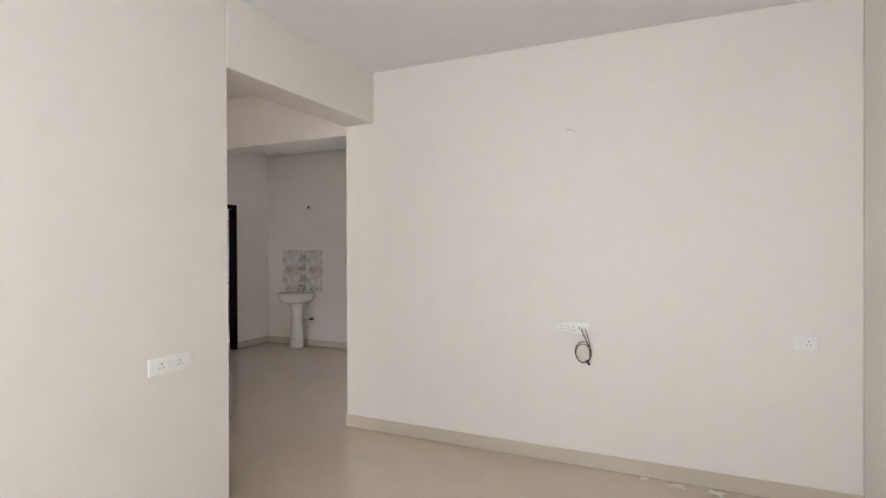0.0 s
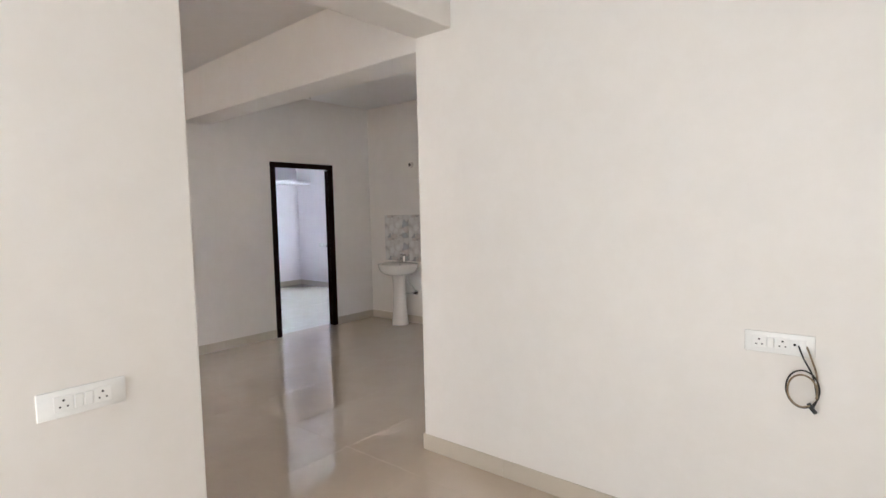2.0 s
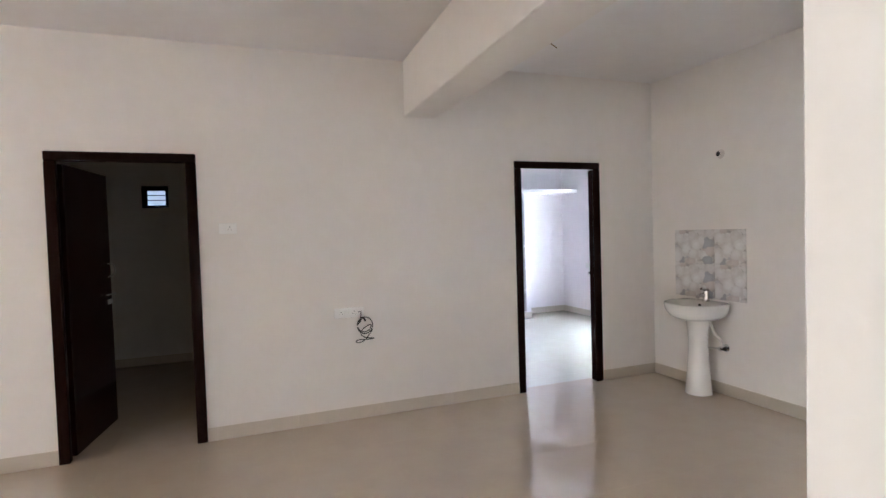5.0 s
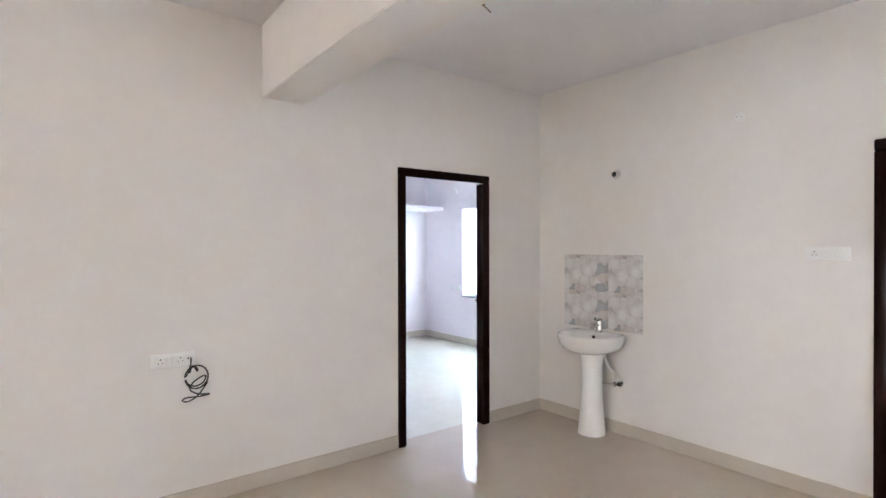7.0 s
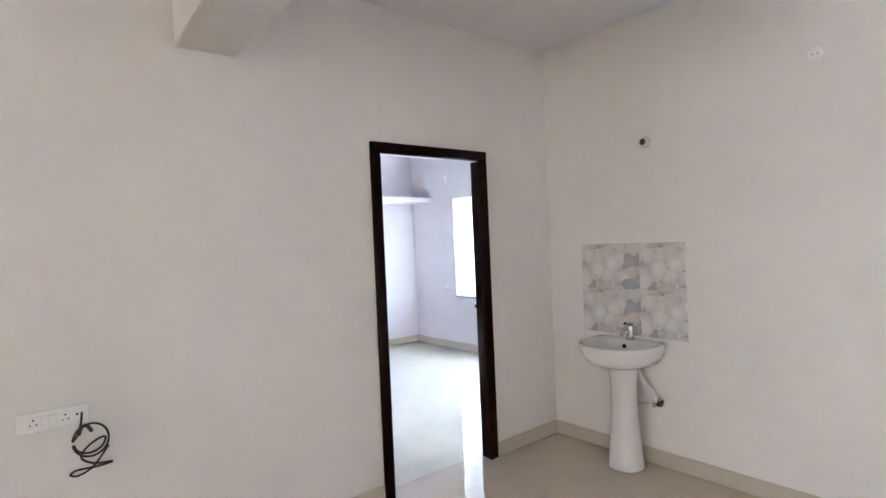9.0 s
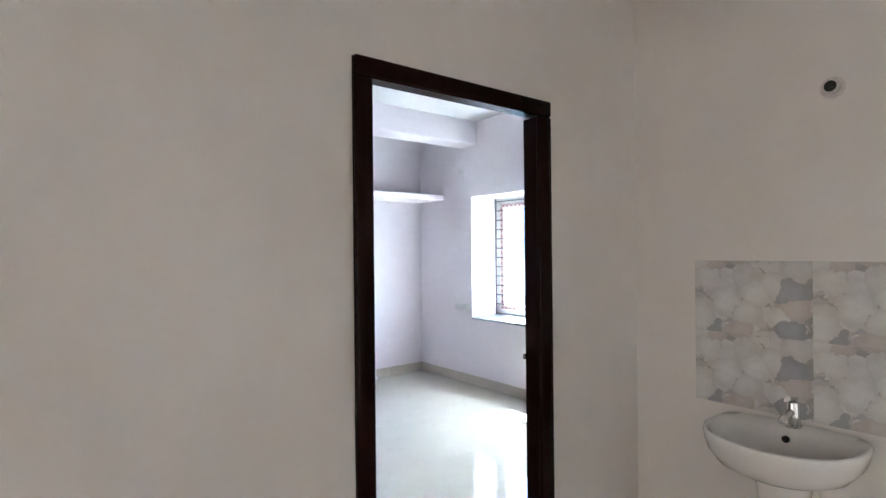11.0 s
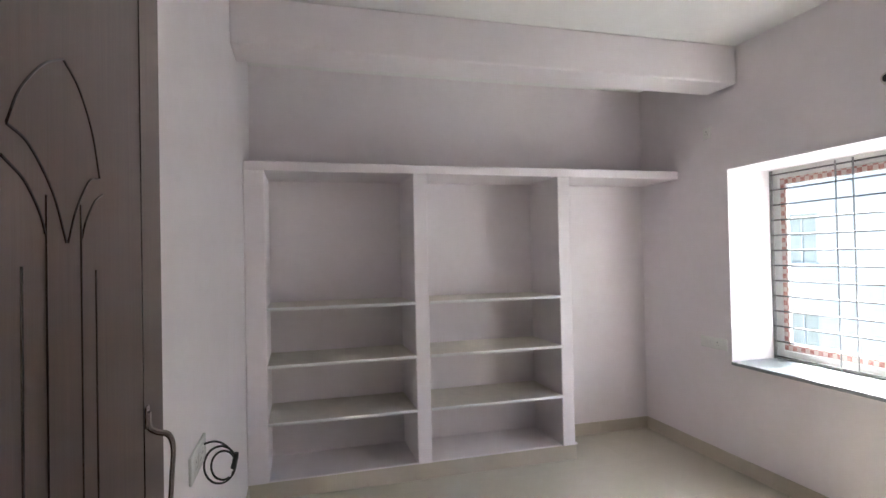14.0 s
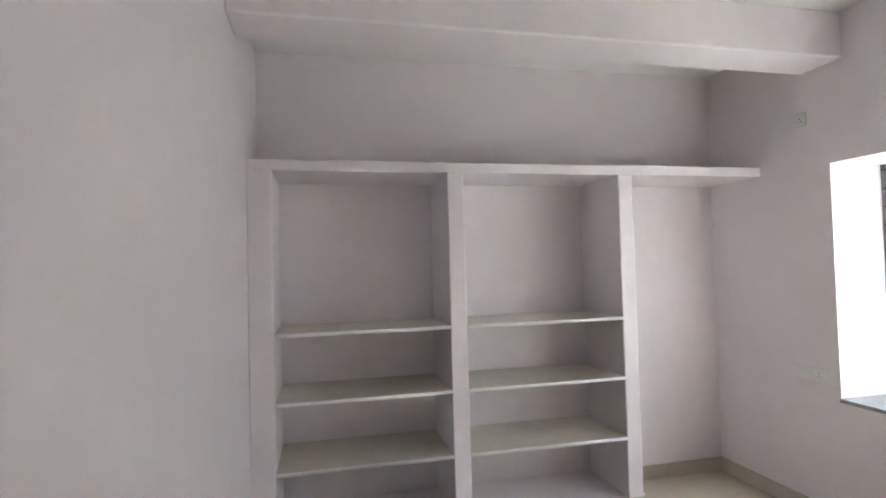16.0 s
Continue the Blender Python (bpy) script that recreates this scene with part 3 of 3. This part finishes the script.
# ---- electrical fittings ----
def switch_plate(name, m, w, h, modules, label, group=""):
    """A modular plate in the local xz plane, facing -y; modules: letters, s socket, r rocker, o outlet, b blank."""
    ob = thing(name, m, label, "switch plate", group)
    part("plate", boxed(-w / 2, w / 2, -0.010, 0.0, -h / 2, h / 2, bevel=0.004, seg=2), M_PLASTIC, ob, smooth=True)
    widths = {"s": 0.052, "r": 0.026, "o": 0.026, "b": 0.026}
    total = sum(widths[c] for c in modules)
    k = min(1.0, (w - 0.02) / total)
    x = -total * k / 2
    for c in modules:
        ww = widths[c] * k
        cx = x + ww / 2
        x += ww
        if c == "s":
            s = part("socket", boxed(cx - ww / 2 + 0.001, cx + ww / 2 - 0.001, -0.012, -0.0095, -0.024, 0.024, bevel=0.001), M_PLASTIC, ob)
            for dx, dz, r in ((0, 0.010, 0.0038), (-0.010, -0.009, 0.0030), (0.010, -0.009, 0.0030)):
                g = bmesh.new()
                lathe(g, [(r, -0.0124), (r, -0.0110)], (cx + dx, 0, dz), "Y", 10)
                part("pin_hole", g, M_HOLE, s)
        elif c == "r":
            g = boxed(-ww / 2 + 0.002, ww / 2 - 0.002, -0.004, 0.002, -0.021, 0.021, bevel=0.0015)
            bmesh.ops.transform(g, matrix=pose(cx, -0.0115, 0, 5, 0, 0), verts=g.verts)
            part("rocker", g, M_PLASTIC, ob)
        elif c == "o":
            s = part("outlet", boxed(cx - ww / 2 + 0.001, cx + ww / 2 - 0.001, -0.0115, -0.0095, -0.022, 0.022, bevel=0.001), M_PLASTIC, ob)
            g = bmesh.new()
            lathe(g, [(0.005, -0.0120), (0.005, -0.0105)], (cx, 0, 0.002), "Y", 10)
            part("cable_hole", g, M_HOLE, s)
        else:
            part("blank", boxed(cx - ww / 2 + 0.001, cx + ww / 2 - 0.001, -0.0115, -0.0095, -0.022, 0.022, bevel=0.001), M_PLASTIC, ob)
    return ob


G = "switch plates"
switch_plate("switch_plate", pose(XL, -4.585, 0.922, 0, 0, 90), 0.238, 0.084, "srrs", "white switch plate with two sockets on the partition wall", G)
switch_plate("switch_plate", pose(5.271, YT, 0.934, 0, 0, 0), 0.232, 0.082, "srsob", "white switch plate with sockets and a cable outlet", G)
switch_plate("switch_plate", pose(6.607, YT, 0.929, 0, 0, 0), 0.125, 0.082, "rs", "small white switch plate with one socket", G)
switch_plate("switch_plate", pose(0.0, -3.090, 0.863, 0, 0, 90), 0.236, 0.080, "srrso", "white switch plate with sockets above a black cable", G)
switch_plate("switch_plate", pose(0.0, -3.962, 1.559, 0, 0, 90), 0.125, 0.080, "rs", "small white switch plate high on the wall", G)
switch_plate("switch_plate", pose(2.250, 0.0, 1.462, 0, 0, 0), 0.228, 0.082, "srrrrr", "white switch plate beside the closed dark door", G)
switch_plate("switch_plate", pose(-1.800, YL, 0.885, 0, 0, 180), 0.25, 0.085, "srsob", "white switch plate on the lilac wall, cable hanging out", G)
switch_plate("switch_plate", pose(-3.128, YW, 0.850, 0, 0, 0), 0.25, 0.080, "rrrs", "white switch plate beside the bedroom window", G)
switch_plate("switch_plate", pose(-3.140, YW, 2.368, 0, 0, 0), 0.075, 0.080, "s", "small square white socket high beside the loft", G)


def loose_cable(name, m, runs, label, group="loose cables"):
    ob = thing(name, m, label, "cable", group)
    for part_name, pts, rr, mm in runs:
        g = bmesh.new()
        tube(g, smooth_path(pts, 8), rr, 8)
        part(part_name, g, mm, ob, smooth=True)
    return ob


def ring(cx, cz, rx, rz, a0, a1, y0, y1, n=14):
    """Points of an elliptic arc in the local xz plane, from a0 to a1 degrees, drifting in y."""
    out = []
    for i in range(n + 1):
        a = radians(a0 + (a1 - a0) * i / n)
        out.append((cx + rx * math.cos(a), y0 + (y1 - y0) * i / n, cz + rz * math.sin(a)))
    return out


# local x runs along the wall, -y comes out of it, z is up, the origin is the outlet
cable_d = [(0, 0.006, 0), (-0.003, -0.012, -0.012), (-0.008, -0.020, -0.045), (-0.022, -0.022, -0.085)] + ring(0.024, -0.112, 0.062, 0.066, 175, -165, -0.02, -0.03) + ring(
    0.020, -0.112, 0.056, 0.052, 190, 330, -0.03, -0.02, 8) + [(0.074, -0.02, -0.112), (0.040, -0.025, -0.118), (0.0, -0.02, -0.150), (-0.010, -0.02, -0.182),
    (0.030, -0.02, -0.212), (0.095, -0.022, -0.222), (0.040, -0.02, -0.228), (-0.030, -0.018, -0.226), (-0.050, -0.018, -0.240), (-0.020, -0.018, -0.248),
    (0.030, -0.02, -0.222), (0.085, -0.022, -0.150)]
loose_cable("cable_coil", pose(0.012, -2.996, 0.868, 0, 0, 90), [
    ("cord", cable_d, 0.0042, M_CABLE), ("tie", [(-0.018, -0.030, -0.082), (-0.006, -0.032, -0.052), (0.012, -0.033, -0.050), (0.028, -0.032, -0.076)], 0.0075, M_CABLE)],
    "loose black cable coil hanging from a wall outlet")
cable_t = [(0, 0.006, 0), (0.02, -0.025, -0.04), (0.050, -0.03, -0.10), (0.062, -0.03, -0.16)] + ring(0.020, -0.155, 0.052, 0.070, -30, 330, -0.03, -0.035) + [
    (0.055, -0.03, -0.22), (0.062, -0.03, -0.235)]
cable_t2 = [(0.026, 0.006, 0), (0.045, -0.025, -0.04), (0.063, -0.03, -0.10), (0.066, -0.03, -0.17)] + ring(0.020, -0.160, 0.046, 0.060, -20, 300, -0.038, -0.04) + [(0.05, -0.03, -0.215)]
loose_cable("cable_coil", pose(5.334, YT - 0.012, 0.936, 0, 0, 0), [("cord", cable_t, 0.0030, M_CABLE), ("cord", cable_t2, 0.0032, M_CABLE_B),
    ("tie", [(0.040, -0.034, -0.205), (0.050, -0.034, -0.222), (0.063, -0.034, -0.238)], 0.008, M_CABLE)],
    "loose black and brown cables looped below a wall outlet")
def hoop(x0, x1, cy, cz, ry, rz, a0, a1, n=14):
    """Points of an elliptic arc standing out from the wall, in the local yz plane, drifting in x."""
    return [(x0 + (x1 - x0) * i / n, cy - ry * math.cos(radians(a0 + (a1 - a0) * i / n)), cz + rz * math.sin(radians(a0 + (a1 - a0) * i / n))) for i in range(n + 1)]


cable_b = [(0, 0.006, 0.0), (0.006, -0.03, 0.004), (0.010, -0.060, -0.010), (0.012, -0.090, -0.045)] + hoop(0.012, 0.022, -0.046, -0.080, 0.050, 0.062, 10, -400) + hoop(
    0.024, 0.016, -0.056, -0.084, 0.038, 0.048, -40, 300)
loose_cable("cable_coil", pose(-1.875, YL + 0.012, 0.903, 0, 0, 180), [("cord", cable_b, 0.0036, M_CABLE),
    ("tie", [(0.014, -0.098, -0.045), (0.018, -0.094, -0.072), (0.022, -0.087, -0.098)], 0.009, M_CABLE)],
    "loose black cable coil hanging from the bedroom wall outlet")


def conduit_stub(m, label):
    ob = thing("lamp_point", m, label, "conduit end", "bare lamp points")
    g = bmesh.new()
    lathe(g, [(0.040, 0.0), (0.040, -0.004), (0.036, -0.007), (0.030, -0.008), (0.029, -0.032), (0.0205, -0.033), (0.0200, -0.004)], n=20, axis="Y")
    part("collar", g, M_COLLAR, ob, smooth=True)
    g = bmesh.new()
    lathe(g, [(0.0204, -0.0318), (0.0204, -0.012)], n=16, axis="Y")
    part("bore", g, M_HOLE, ob, smooth=True)
    g = bmesh.new()
    tube(g, smooth_path([(0, -0.02, 0.0), (0.004, -0.034, -0.004), (0.016, -0.042, -0.010)], 5), 0.0028, 6)
    part("wire_end", g, M_CABLE, ob, smooth=True)
    return ob


conduit_stub(pose(0.814, 0.0, 2.083), "bare white conduit end for a lamp above the basin")
conduit_stub(pose(-1.901, YW, 2.363), "bare white conduit end for a lamp above the window")

blank = thing("round_cover", pose(1.755, 0.0, 2.365), "small round white cover plate on the wall", "cover plate")
g = bmesh.new()
lathe(g, [(0.034, 0.0), (0.034, -0.004), (0.030, -0.008), (0.0, -0.009)], n=24, axis="Y")
part("cap", g, M_PLASTIC, blank, smooth=True)
for dx in (-0.012, 0.012):
    g = bmesh.new()
    lathe(g, [(0.003, -0.0095), (0.003, -0.007)], (dx, 0, 0.0), n=8, axis="Y")
    part("screw", g, M_HOLE, blank)

mark = thing("wire_stub", pose(5.259, YT, 2.284), "small tuft of cut wire ends high on the wall", "wire stub")
for dx, dz, mm in ((-0.022, 0.008, M_STEEL), (-0.006, 0.002, M_CABLE_B), (0.010, -0.004, M_STEEL), (0.026, -0.010, M_CABLE_B)):
    g = bmesh.new()
    tube(g, smooth_path([(dx, 0.003, dz), (dx + 0.004, -0.012, dz), (dx + 0.010, -0.016, dz - 0.004)], 4), 0.0026, 6)
    part("wire_end", g, mm, mark, smooth=True)

beam_wire = thing("wire_stub", pose(1.715, -2.351, 2.515), "short cut dark wire poking out of the beam", "wire stub")
for dx, dz, ln in ((0.0, 0.0, 1.0), (0.008, 0.006, 0.7)):
    g = bmesh.new()
    tube(g, smooth_path([(dx, -0.008, dz), (dx + 0.006 * ln, 0.035 * ln, dz - 0.010), (dx + 0.012 * ln, 0.08 * ln, dz - 0.026 * ln), (dx + 0.022 * ln, 0.115 * ln, dz - 0.05 * ln)], 5), 0.003, 6)
    part("wire_end", g, M_CABLE_B, beam_wire, smooth=True)

hook = thing("fan_hook", pose(-1.86, -0.03, CEIL), "dark ceiling rose with a wire loop for a fan", "fan hook")
g = bmesh.new()
lathe(g, [(0.055, 0.004), (0.055, -0.004), (0.035, -0.016), (0.012, -0.02), (0.0, -0.02)], n=24)
part("rose", g, M_GROOVE, hook, smooth=True)
g = bmesh.new()
tube(g, smooth_path([(0.01, 0, 0.0), (0.022, -0.005, -0.05), (0.005, 0.003, -0.09), (0.012, 0, -0.125)] + ring(0.012, -0.165, 0.026, 0.040, 95, -280, 0, 0.008), 6), 0.0055, 8)
part("wire_loop", g, M_STEEL, hook, "twisted steel wire loop", smooth=True)


# ---- scraps on the living room floor ----
def paper_scrap(x, y, w, d, turn, seed):
    """A torn, slightly curled scrap of white paper lying flat."""
    rng = random.Random(seed)
    bm, nx, ny = bmesh.new(), 7, 5
    keep = lambda i, k: not ((i < 2 and k > 2) if seed % 2 else (i > 4 and k < 2))
    lift = [[0.0008 + rng.random() * 0.004 for _ in range(ny)] for _ in range(nx)]
    jag = [[(rng.gauss(0, 0.004), rng.gauss(0, 0.004)) for _ in range(ny)] for _ in range(nx)]
    grid = [[bm.verts.new(((i / (nx - 1) - 0.5) * w + jag[i][k][0], (k / (ny - 1) - 0.5) * d + jag[i][k][1], lift[i][k])) for k in range(ny)] for i in range(nx)]
    for i in range(nx - 1):
        for k in range(ny - 1):
            if keep(i, k):
                bm.faces.new((grid[i][k], grid[i + 1][k], grid[i + 1][k + 1], grid[i][k + 1]))
    bmesh.ops.delete(bm, geom=[v for v in bm.verts if not v.link_faces], context="VERTS")
    bmesh.ops.solidify(bm, geom=bm.faces[:], thickness=0.0006)
    ob = new("paper_scrap", mesh_of("paper_scrap", bm, M_PAPER))
    ob.matrix_world = pose(x, y, 0.0008, 0, 0, turn)
    return tagged(ob, "torn scrap of white masking paper on the tiles by the skirting", "paper scrap", "paper scraps")


paper_scrap(5.925, -2.795, 0.100, 0.070, 4, 3)
paper_scrap(6.150, -2.800, 0.085, 0.060, -8, 4)
paper_scrap(5.735, -2.765, 0.050, 0.045, 12, 5)

# ---- wash basin ----
def outline(a, front, back, cy, z, n=40, power=4.0):
    pts = []
    for i in range(n):
        t = 2 * math.pi * i / n
        c, s = math.cos(t), math.sin(t)
        if s >= 0:
            e = 2.0 / power
            pts.append((a * math.copysign(abs(c) ** e, c), cy + back * abs(s) ** e, z))
        else:
            pts.append((a * math.copysign(abs(c) ** 0.92, c), cy - front * abs(s) ** 0.92, z))
    return pts


basin = thing("wash_basin", pose(0.690, 0.0, 0.0), "white glazed ceramic wash basin on a pedestal, chrome tap", "wash basin")
OUT = [(0.085, 0.09, 0.12, -0.16, 0.650), (0.15, 0.16, 0.145, -0.165, 0.660), (0.21, 0.215, 0.160, -0.17, 0.690), (0.242, 0.242, 0.167, -0.17, 0.730),
       (0.254, 0.254, 0.169, -0.17, 0.770), (0.258, 0.258, 0.170, -0.17, 0.792), (0.256, 0.256, 0.169, -0.17, 0.802), (0.250, 0.250, 0.166, -0.17, 0.806),
       (0.236, 0.238, 0.080, -0.18, 0.803), (0.226, 0.228, 0.068, -0.185, 0.790), (0.205, 0.205, 0.055, -0.19, 0.755), (0.165, 0.165, 0.035, -0.195, 0.712),
       (0.09, 0.10, 0.02, -0.20, 0.690), (0.03, 0.035, 0.02, -0.20, 0.685)]
part("bowl", loft(bmesh.new(), [outline(*r) for r in OUT]), M_CERAMIC, basin, smooth=True)
PED = [(0.102, 0.097, 0.085, 0.0), (0.100, 0.095, 0.083, 0.03), (0.090, 0.086, 0.078, 0.14), (0.078, 0.075, 0.070, 0.30), (0.073, 0.070, 0.066, 0.42), (0.074, 0.072, 0.068, 0.54),
       (0.086, 0.083, 0.076, 0.63), (0.100, 0.095, 0.085, 0.675)]
part("pedestal", loft(bmesh.new(), [outline(a * 1.06, f * 1.06, b * 1.06, -0.160, z, 32, 3.0) for a, f, b, z in PED]), M_CERAMIC, basin, smooth=True)
g = bmesh.new()
lathe(g, [(0.031, 0.804), (0.031, 0.812), (0.026, 0.816), (0.025, 0.888), (0.022, 0.898), (0.0, 0.900)], (0, -0.055, 0), n=24)
tap = part("tap", g, M_CHROME, basin, "chrome pillar tap", smooth=True)
g = bmesh.new()
tube(g, smooth_path([(0, -0.06, 0.858), (0, -0.10, 0.864), (0, -0.140, 0.856), (0, -0.158, 0.836)], 6), 0.014, 12)
part("spout", g, M_CHROME, tap, smooth=True)
g = bmesh.new()
tube(g, smooth_path([(0, -0.032, 0.903), (0, -0.055, 0.907), (0, -0.085, 0.912), (0, -0.112, 0.918)], 6), 0.015, 10, 0.5)
part("lever", g, M_CHROME, tap, smooth=True)
g = bmesh.new()
lathe(g, [(0.013, 0.004), (0.013, -0.003), (0.0, -0.003)], (0.0, -0.131, 0.772), "Y", 16)
part("overflow", g, M_HOLE, basin, "dark overflow hole", smooth=True)
g = bmesh.new()
lathe(g, [(0.022, 0.684), (0.022, 0.688), (0.0, 0.689)], (0, -0.20, 0), "Z", 18)
part("drain", g, M_CHROME, basin, smooth=True)

valve = thing("angle_valve", pose(0.845, 0.0, 0.41), "chrome angle valve with a white waste pipe under the basin", "valve")
g = bmesh.new()
lathe(g, [(0.034, 0.0), (0.034, -0.004), (0.017, -0.008), (0.016, -0.055), (0.020, -0.056), (0.020, -0.075), (0.0, -0.076)], n=16, axis="Y")
part("valve_body", g, M_CHROME, valve, smooth=True)
g = bmesh.new()
lathe(g, [(0.016, 0.012), (0.018, 0.03), (0.012, 0.04), (0.0, 0.041)], (0, -0.045, 0), n=14, axis="X")
part("valve_knob", g, M_CABLE, valve, "dark turning knob", smooth=True)
g = bmesh.new()
tube(g, smooth_path([(0, -0.045, 0.012), (-0.003, -0.05, 0.05), (-0.02, -0.06, 0.09), (-0.05, -0.07, 0.115), (-0.075, -0.08, 0.17), (-0.10, -0.09, 0.255)], 6), 0.014, 10)
part("hose", g, M_HOSE, valve, "white flexible inlet hose", smooth=True)
g = bmesh.new()
tube(g, smooth_path([(-0.02, -0.045, -0.003), (-0.06, -0.06, -0.006), (-0.12, -0.12, 0.0)], 5), 0.007, 8)
part("inlet_pipe", g, M_STEEL, valve, smooth=True)

splash = thing("splashback", pose(0.295, 0.0, 0.823), "grey and white floral splashback tiles above the wash basin", "tiles")
for a, b in ((0.0, 0.4498), (0.4502, 0.756)):
    for c, d in ((0.0, 0.3063), (0.3067, 0.613)):
        t = part("tile", boxed(0, b - a, -0.009, 0.0, 0, d - c, bevel=0.0004), M_SPLASH, splash)
        t.location = (a, 0, c)

# ---- outside the bedroom window ----
ground = structure("ground", boxed(-400, 400, -400, 400, -7.2, -7.0), M_GROUND, "bare pale earth between the houses", "ground")
YFAC = 13.8
house = thing("apartment_building", pose(0, 0, 0), "white apartment building across the lane, coloured grey against glare", "building")
holes = []
for zf in (-5.0, -1.95, 1.08, 4.1):
    for xa in (-24.0, -22.6, -18.2, -13.6, -9.87, -8.66, -5.2, -1.0, 3.0):
        holes.append((xa, xa + (0.95 if round(xa * 10) % 2 else 1.15), zf, zf + 1.5 + (0.2 if xa == -8.66 else 0)))
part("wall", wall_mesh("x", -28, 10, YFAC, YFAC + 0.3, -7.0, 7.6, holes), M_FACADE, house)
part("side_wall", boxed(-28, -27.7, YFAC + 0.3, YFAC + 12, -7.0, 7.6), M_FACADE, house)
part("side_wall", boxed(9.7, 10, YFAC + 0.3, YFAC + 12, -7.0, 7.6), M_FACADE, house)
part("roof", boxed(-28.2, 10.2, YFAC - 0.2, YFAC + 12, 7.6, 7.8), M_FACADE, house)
for a, b, c, d in holes:
    w = part("window", boxed(a, b, YFAC + 0.14, YFAC + 0.16, c, d), M_DARKGLASS, house, "dim glazed window")
    part("mullion", boxed((a + b) / 2 - 0.018, (a + b) / 2 + 0.018, YFAC + 0.10, YFAC + 0.14, c, d), M_FACADE, w)
    part("sill", boxed(a - 0.05, b + 0.05, YFAC - 0.06, YFAC + 0.14, c - 0.05, c), M_FACADE, w)

# ---- floors and skirting: pieces last ----
S = 0.6
floor_rng = random.Random(4)
tile_cache = {}


def tile_piece(parent, a, b, c, d, mat):
    w, h = round(b - a - 0.0004, 4), round(d - c - 0.0004, 4)
    if w < 0.01 or h < 0.01:
        return
    key = w, h, mat.name
    if key not in tile_cache:
        tile_cache[key] = mesh_of("tile", boxed(-w / 2, w / 2, -h / 2, h / 2, -0.010, 0.0, bevel=0.00025), mat)
    t = new("tile", tile_cache[key])
    t.parent = parent
    t.matrix_basis = pose((a + b) / 2, (c + d) / 2, 0.0, floor_rng.gauss(0, 0.02), floor_rng.gauss(0, 0.02), 0)


def lay(parent, x0, x1, y0, y1, ox, oy, mat=M_FLOOR):
    xs = [x0] + [ox + S * k for k in range(-40, 40) if x0 + 0.02 < ox + S * k < x1 - 0.02] + [x1]
    ys = [y0] + [oy + S * k for k in range(-40, 40) if y0 + 0.02 < oy + S * k < y1 - 0.02] + [y1]
    for a, b in zip(xs, xs[1:]):
        for c, d in zip(ys, ys[1:]):
            tile_piece(parent, a, b, c, d, mat)


floor_hall = structure("floor_hall", boxed(-0.115, XE + 0.2, YH - 0.2, 0.2, -0.2, -0.0008), M_GROUT, "polished beige vitrified tile floor", "floor")
floor_bed = structure("floor_bedroom", boxed(XB - 0.2, -0.116, -1.85, YW + 0.4, -0.2, -0.0008), M_GROUT, "polished beige vitrified tile floor, sunlit by the window", "floor")
floor_store = structure("floor_store", boxed(-3.14, -0.116, -6.3, -4.1, -0.2, -0.0008), M_GROUT, "polished beige tile floor of the unlit room", "floor")
lay(floor_hall, 0.0, 5.2, -2.4, 0.0, 0.0, 0.0)
lay(floor_hall, 0.0, 3.6, YH, -2.4, 0.0, 0.0)
lay(floor_hall, 3.6, XE, YS, YT, 0.0, 0.0)
lay(floor_hall, -0.115, 0.0, *D1, 0.0, 0.1)
lay(floor_hall, -0.115, 0.0, *D2, 0.0, 0.1)
lay(floor_bed, XB, -0.115, YL, YW, XB, YW, M_FLOOR_BED)
lay(floor_store, -2.94, -0.115, -6.1, -4.2, 0.0, 0.0)

SK_H, SK_T = 0.098, 0.009
skirt_cache = {}


def skirting(along, u0, u1, face, out):
    """Skirting tiles from u0 to u1 on the wall face; out: +1 or -1, the way the room lies."""
    n = max(1, round((u1 - u0) / S))
    for k in range(n):
        a, b = u0 + (u1 - u0) * k / n, u0 + (u1 - u0) * (k + 1) / n
        w = round(b - a - 0.001, 4)
        if w not in skirt_cache:
            skirt_cache[w] = mesh_of("skirting_tile", boxed(-w / 2, w / 2, -SK_T / 2, SK_T / 2, 0.0, SK_H, bevel=0.0015), M_SKIRT)
        t = new("skirting_tile", skirt_cache[w])
        t.parent = baseboard
        mid, off = (a + b) / 2, face + out * (SK_T / 2 + 0.0005)
        t.matrix_basis = pose(mid, off, 0.0005) if along == "x" else pose(off, mid, 0.0005, 0, 0, 90)


baseboard = thing("baseboard", pose(0, 0, 0), "beige tile skirting along the walls", "skirting", kind="structure")
skirting("y", D1[1] + 0.001, -0.011, 0.0, 1)
skirting("y", D2[1] + 0.001, D1[0] - 0.001, 0.0, 1)
skirting("y", YH, D2[0] - 0.001, 0.0, 1)
skirting("x", 0.0, E1[0] - 0.001, 0.0, -1)
skirting("x", E1[1] + 0.001, 5.2, 0.0, -1)
skirting("x", XT, XE, YT, -1)
skirting("y", YT - 0.008, -2.497, XT, -1)
skirting("y", YS, -4.218, XL, 1)
skirting("y", YH, -4.218, XT, -1)
skirting("x", XT - 0.009, XL + 0.009, -4.217, 1)
skirting("y", YS, YT - 0.011, XE, -1)
skirting("x", XB + 0.011, -0.128, YW, -1)
skirting("y", 0.632, YW, XB, 1)
skirting("x", XSLAB + 0.025, -0.128, YL, 1)
skirting("y", D1[1] + 0.001, YW - 0.011, -0.127, -1)
skirting("y", -6.1, -4.2, -2.94, 1)
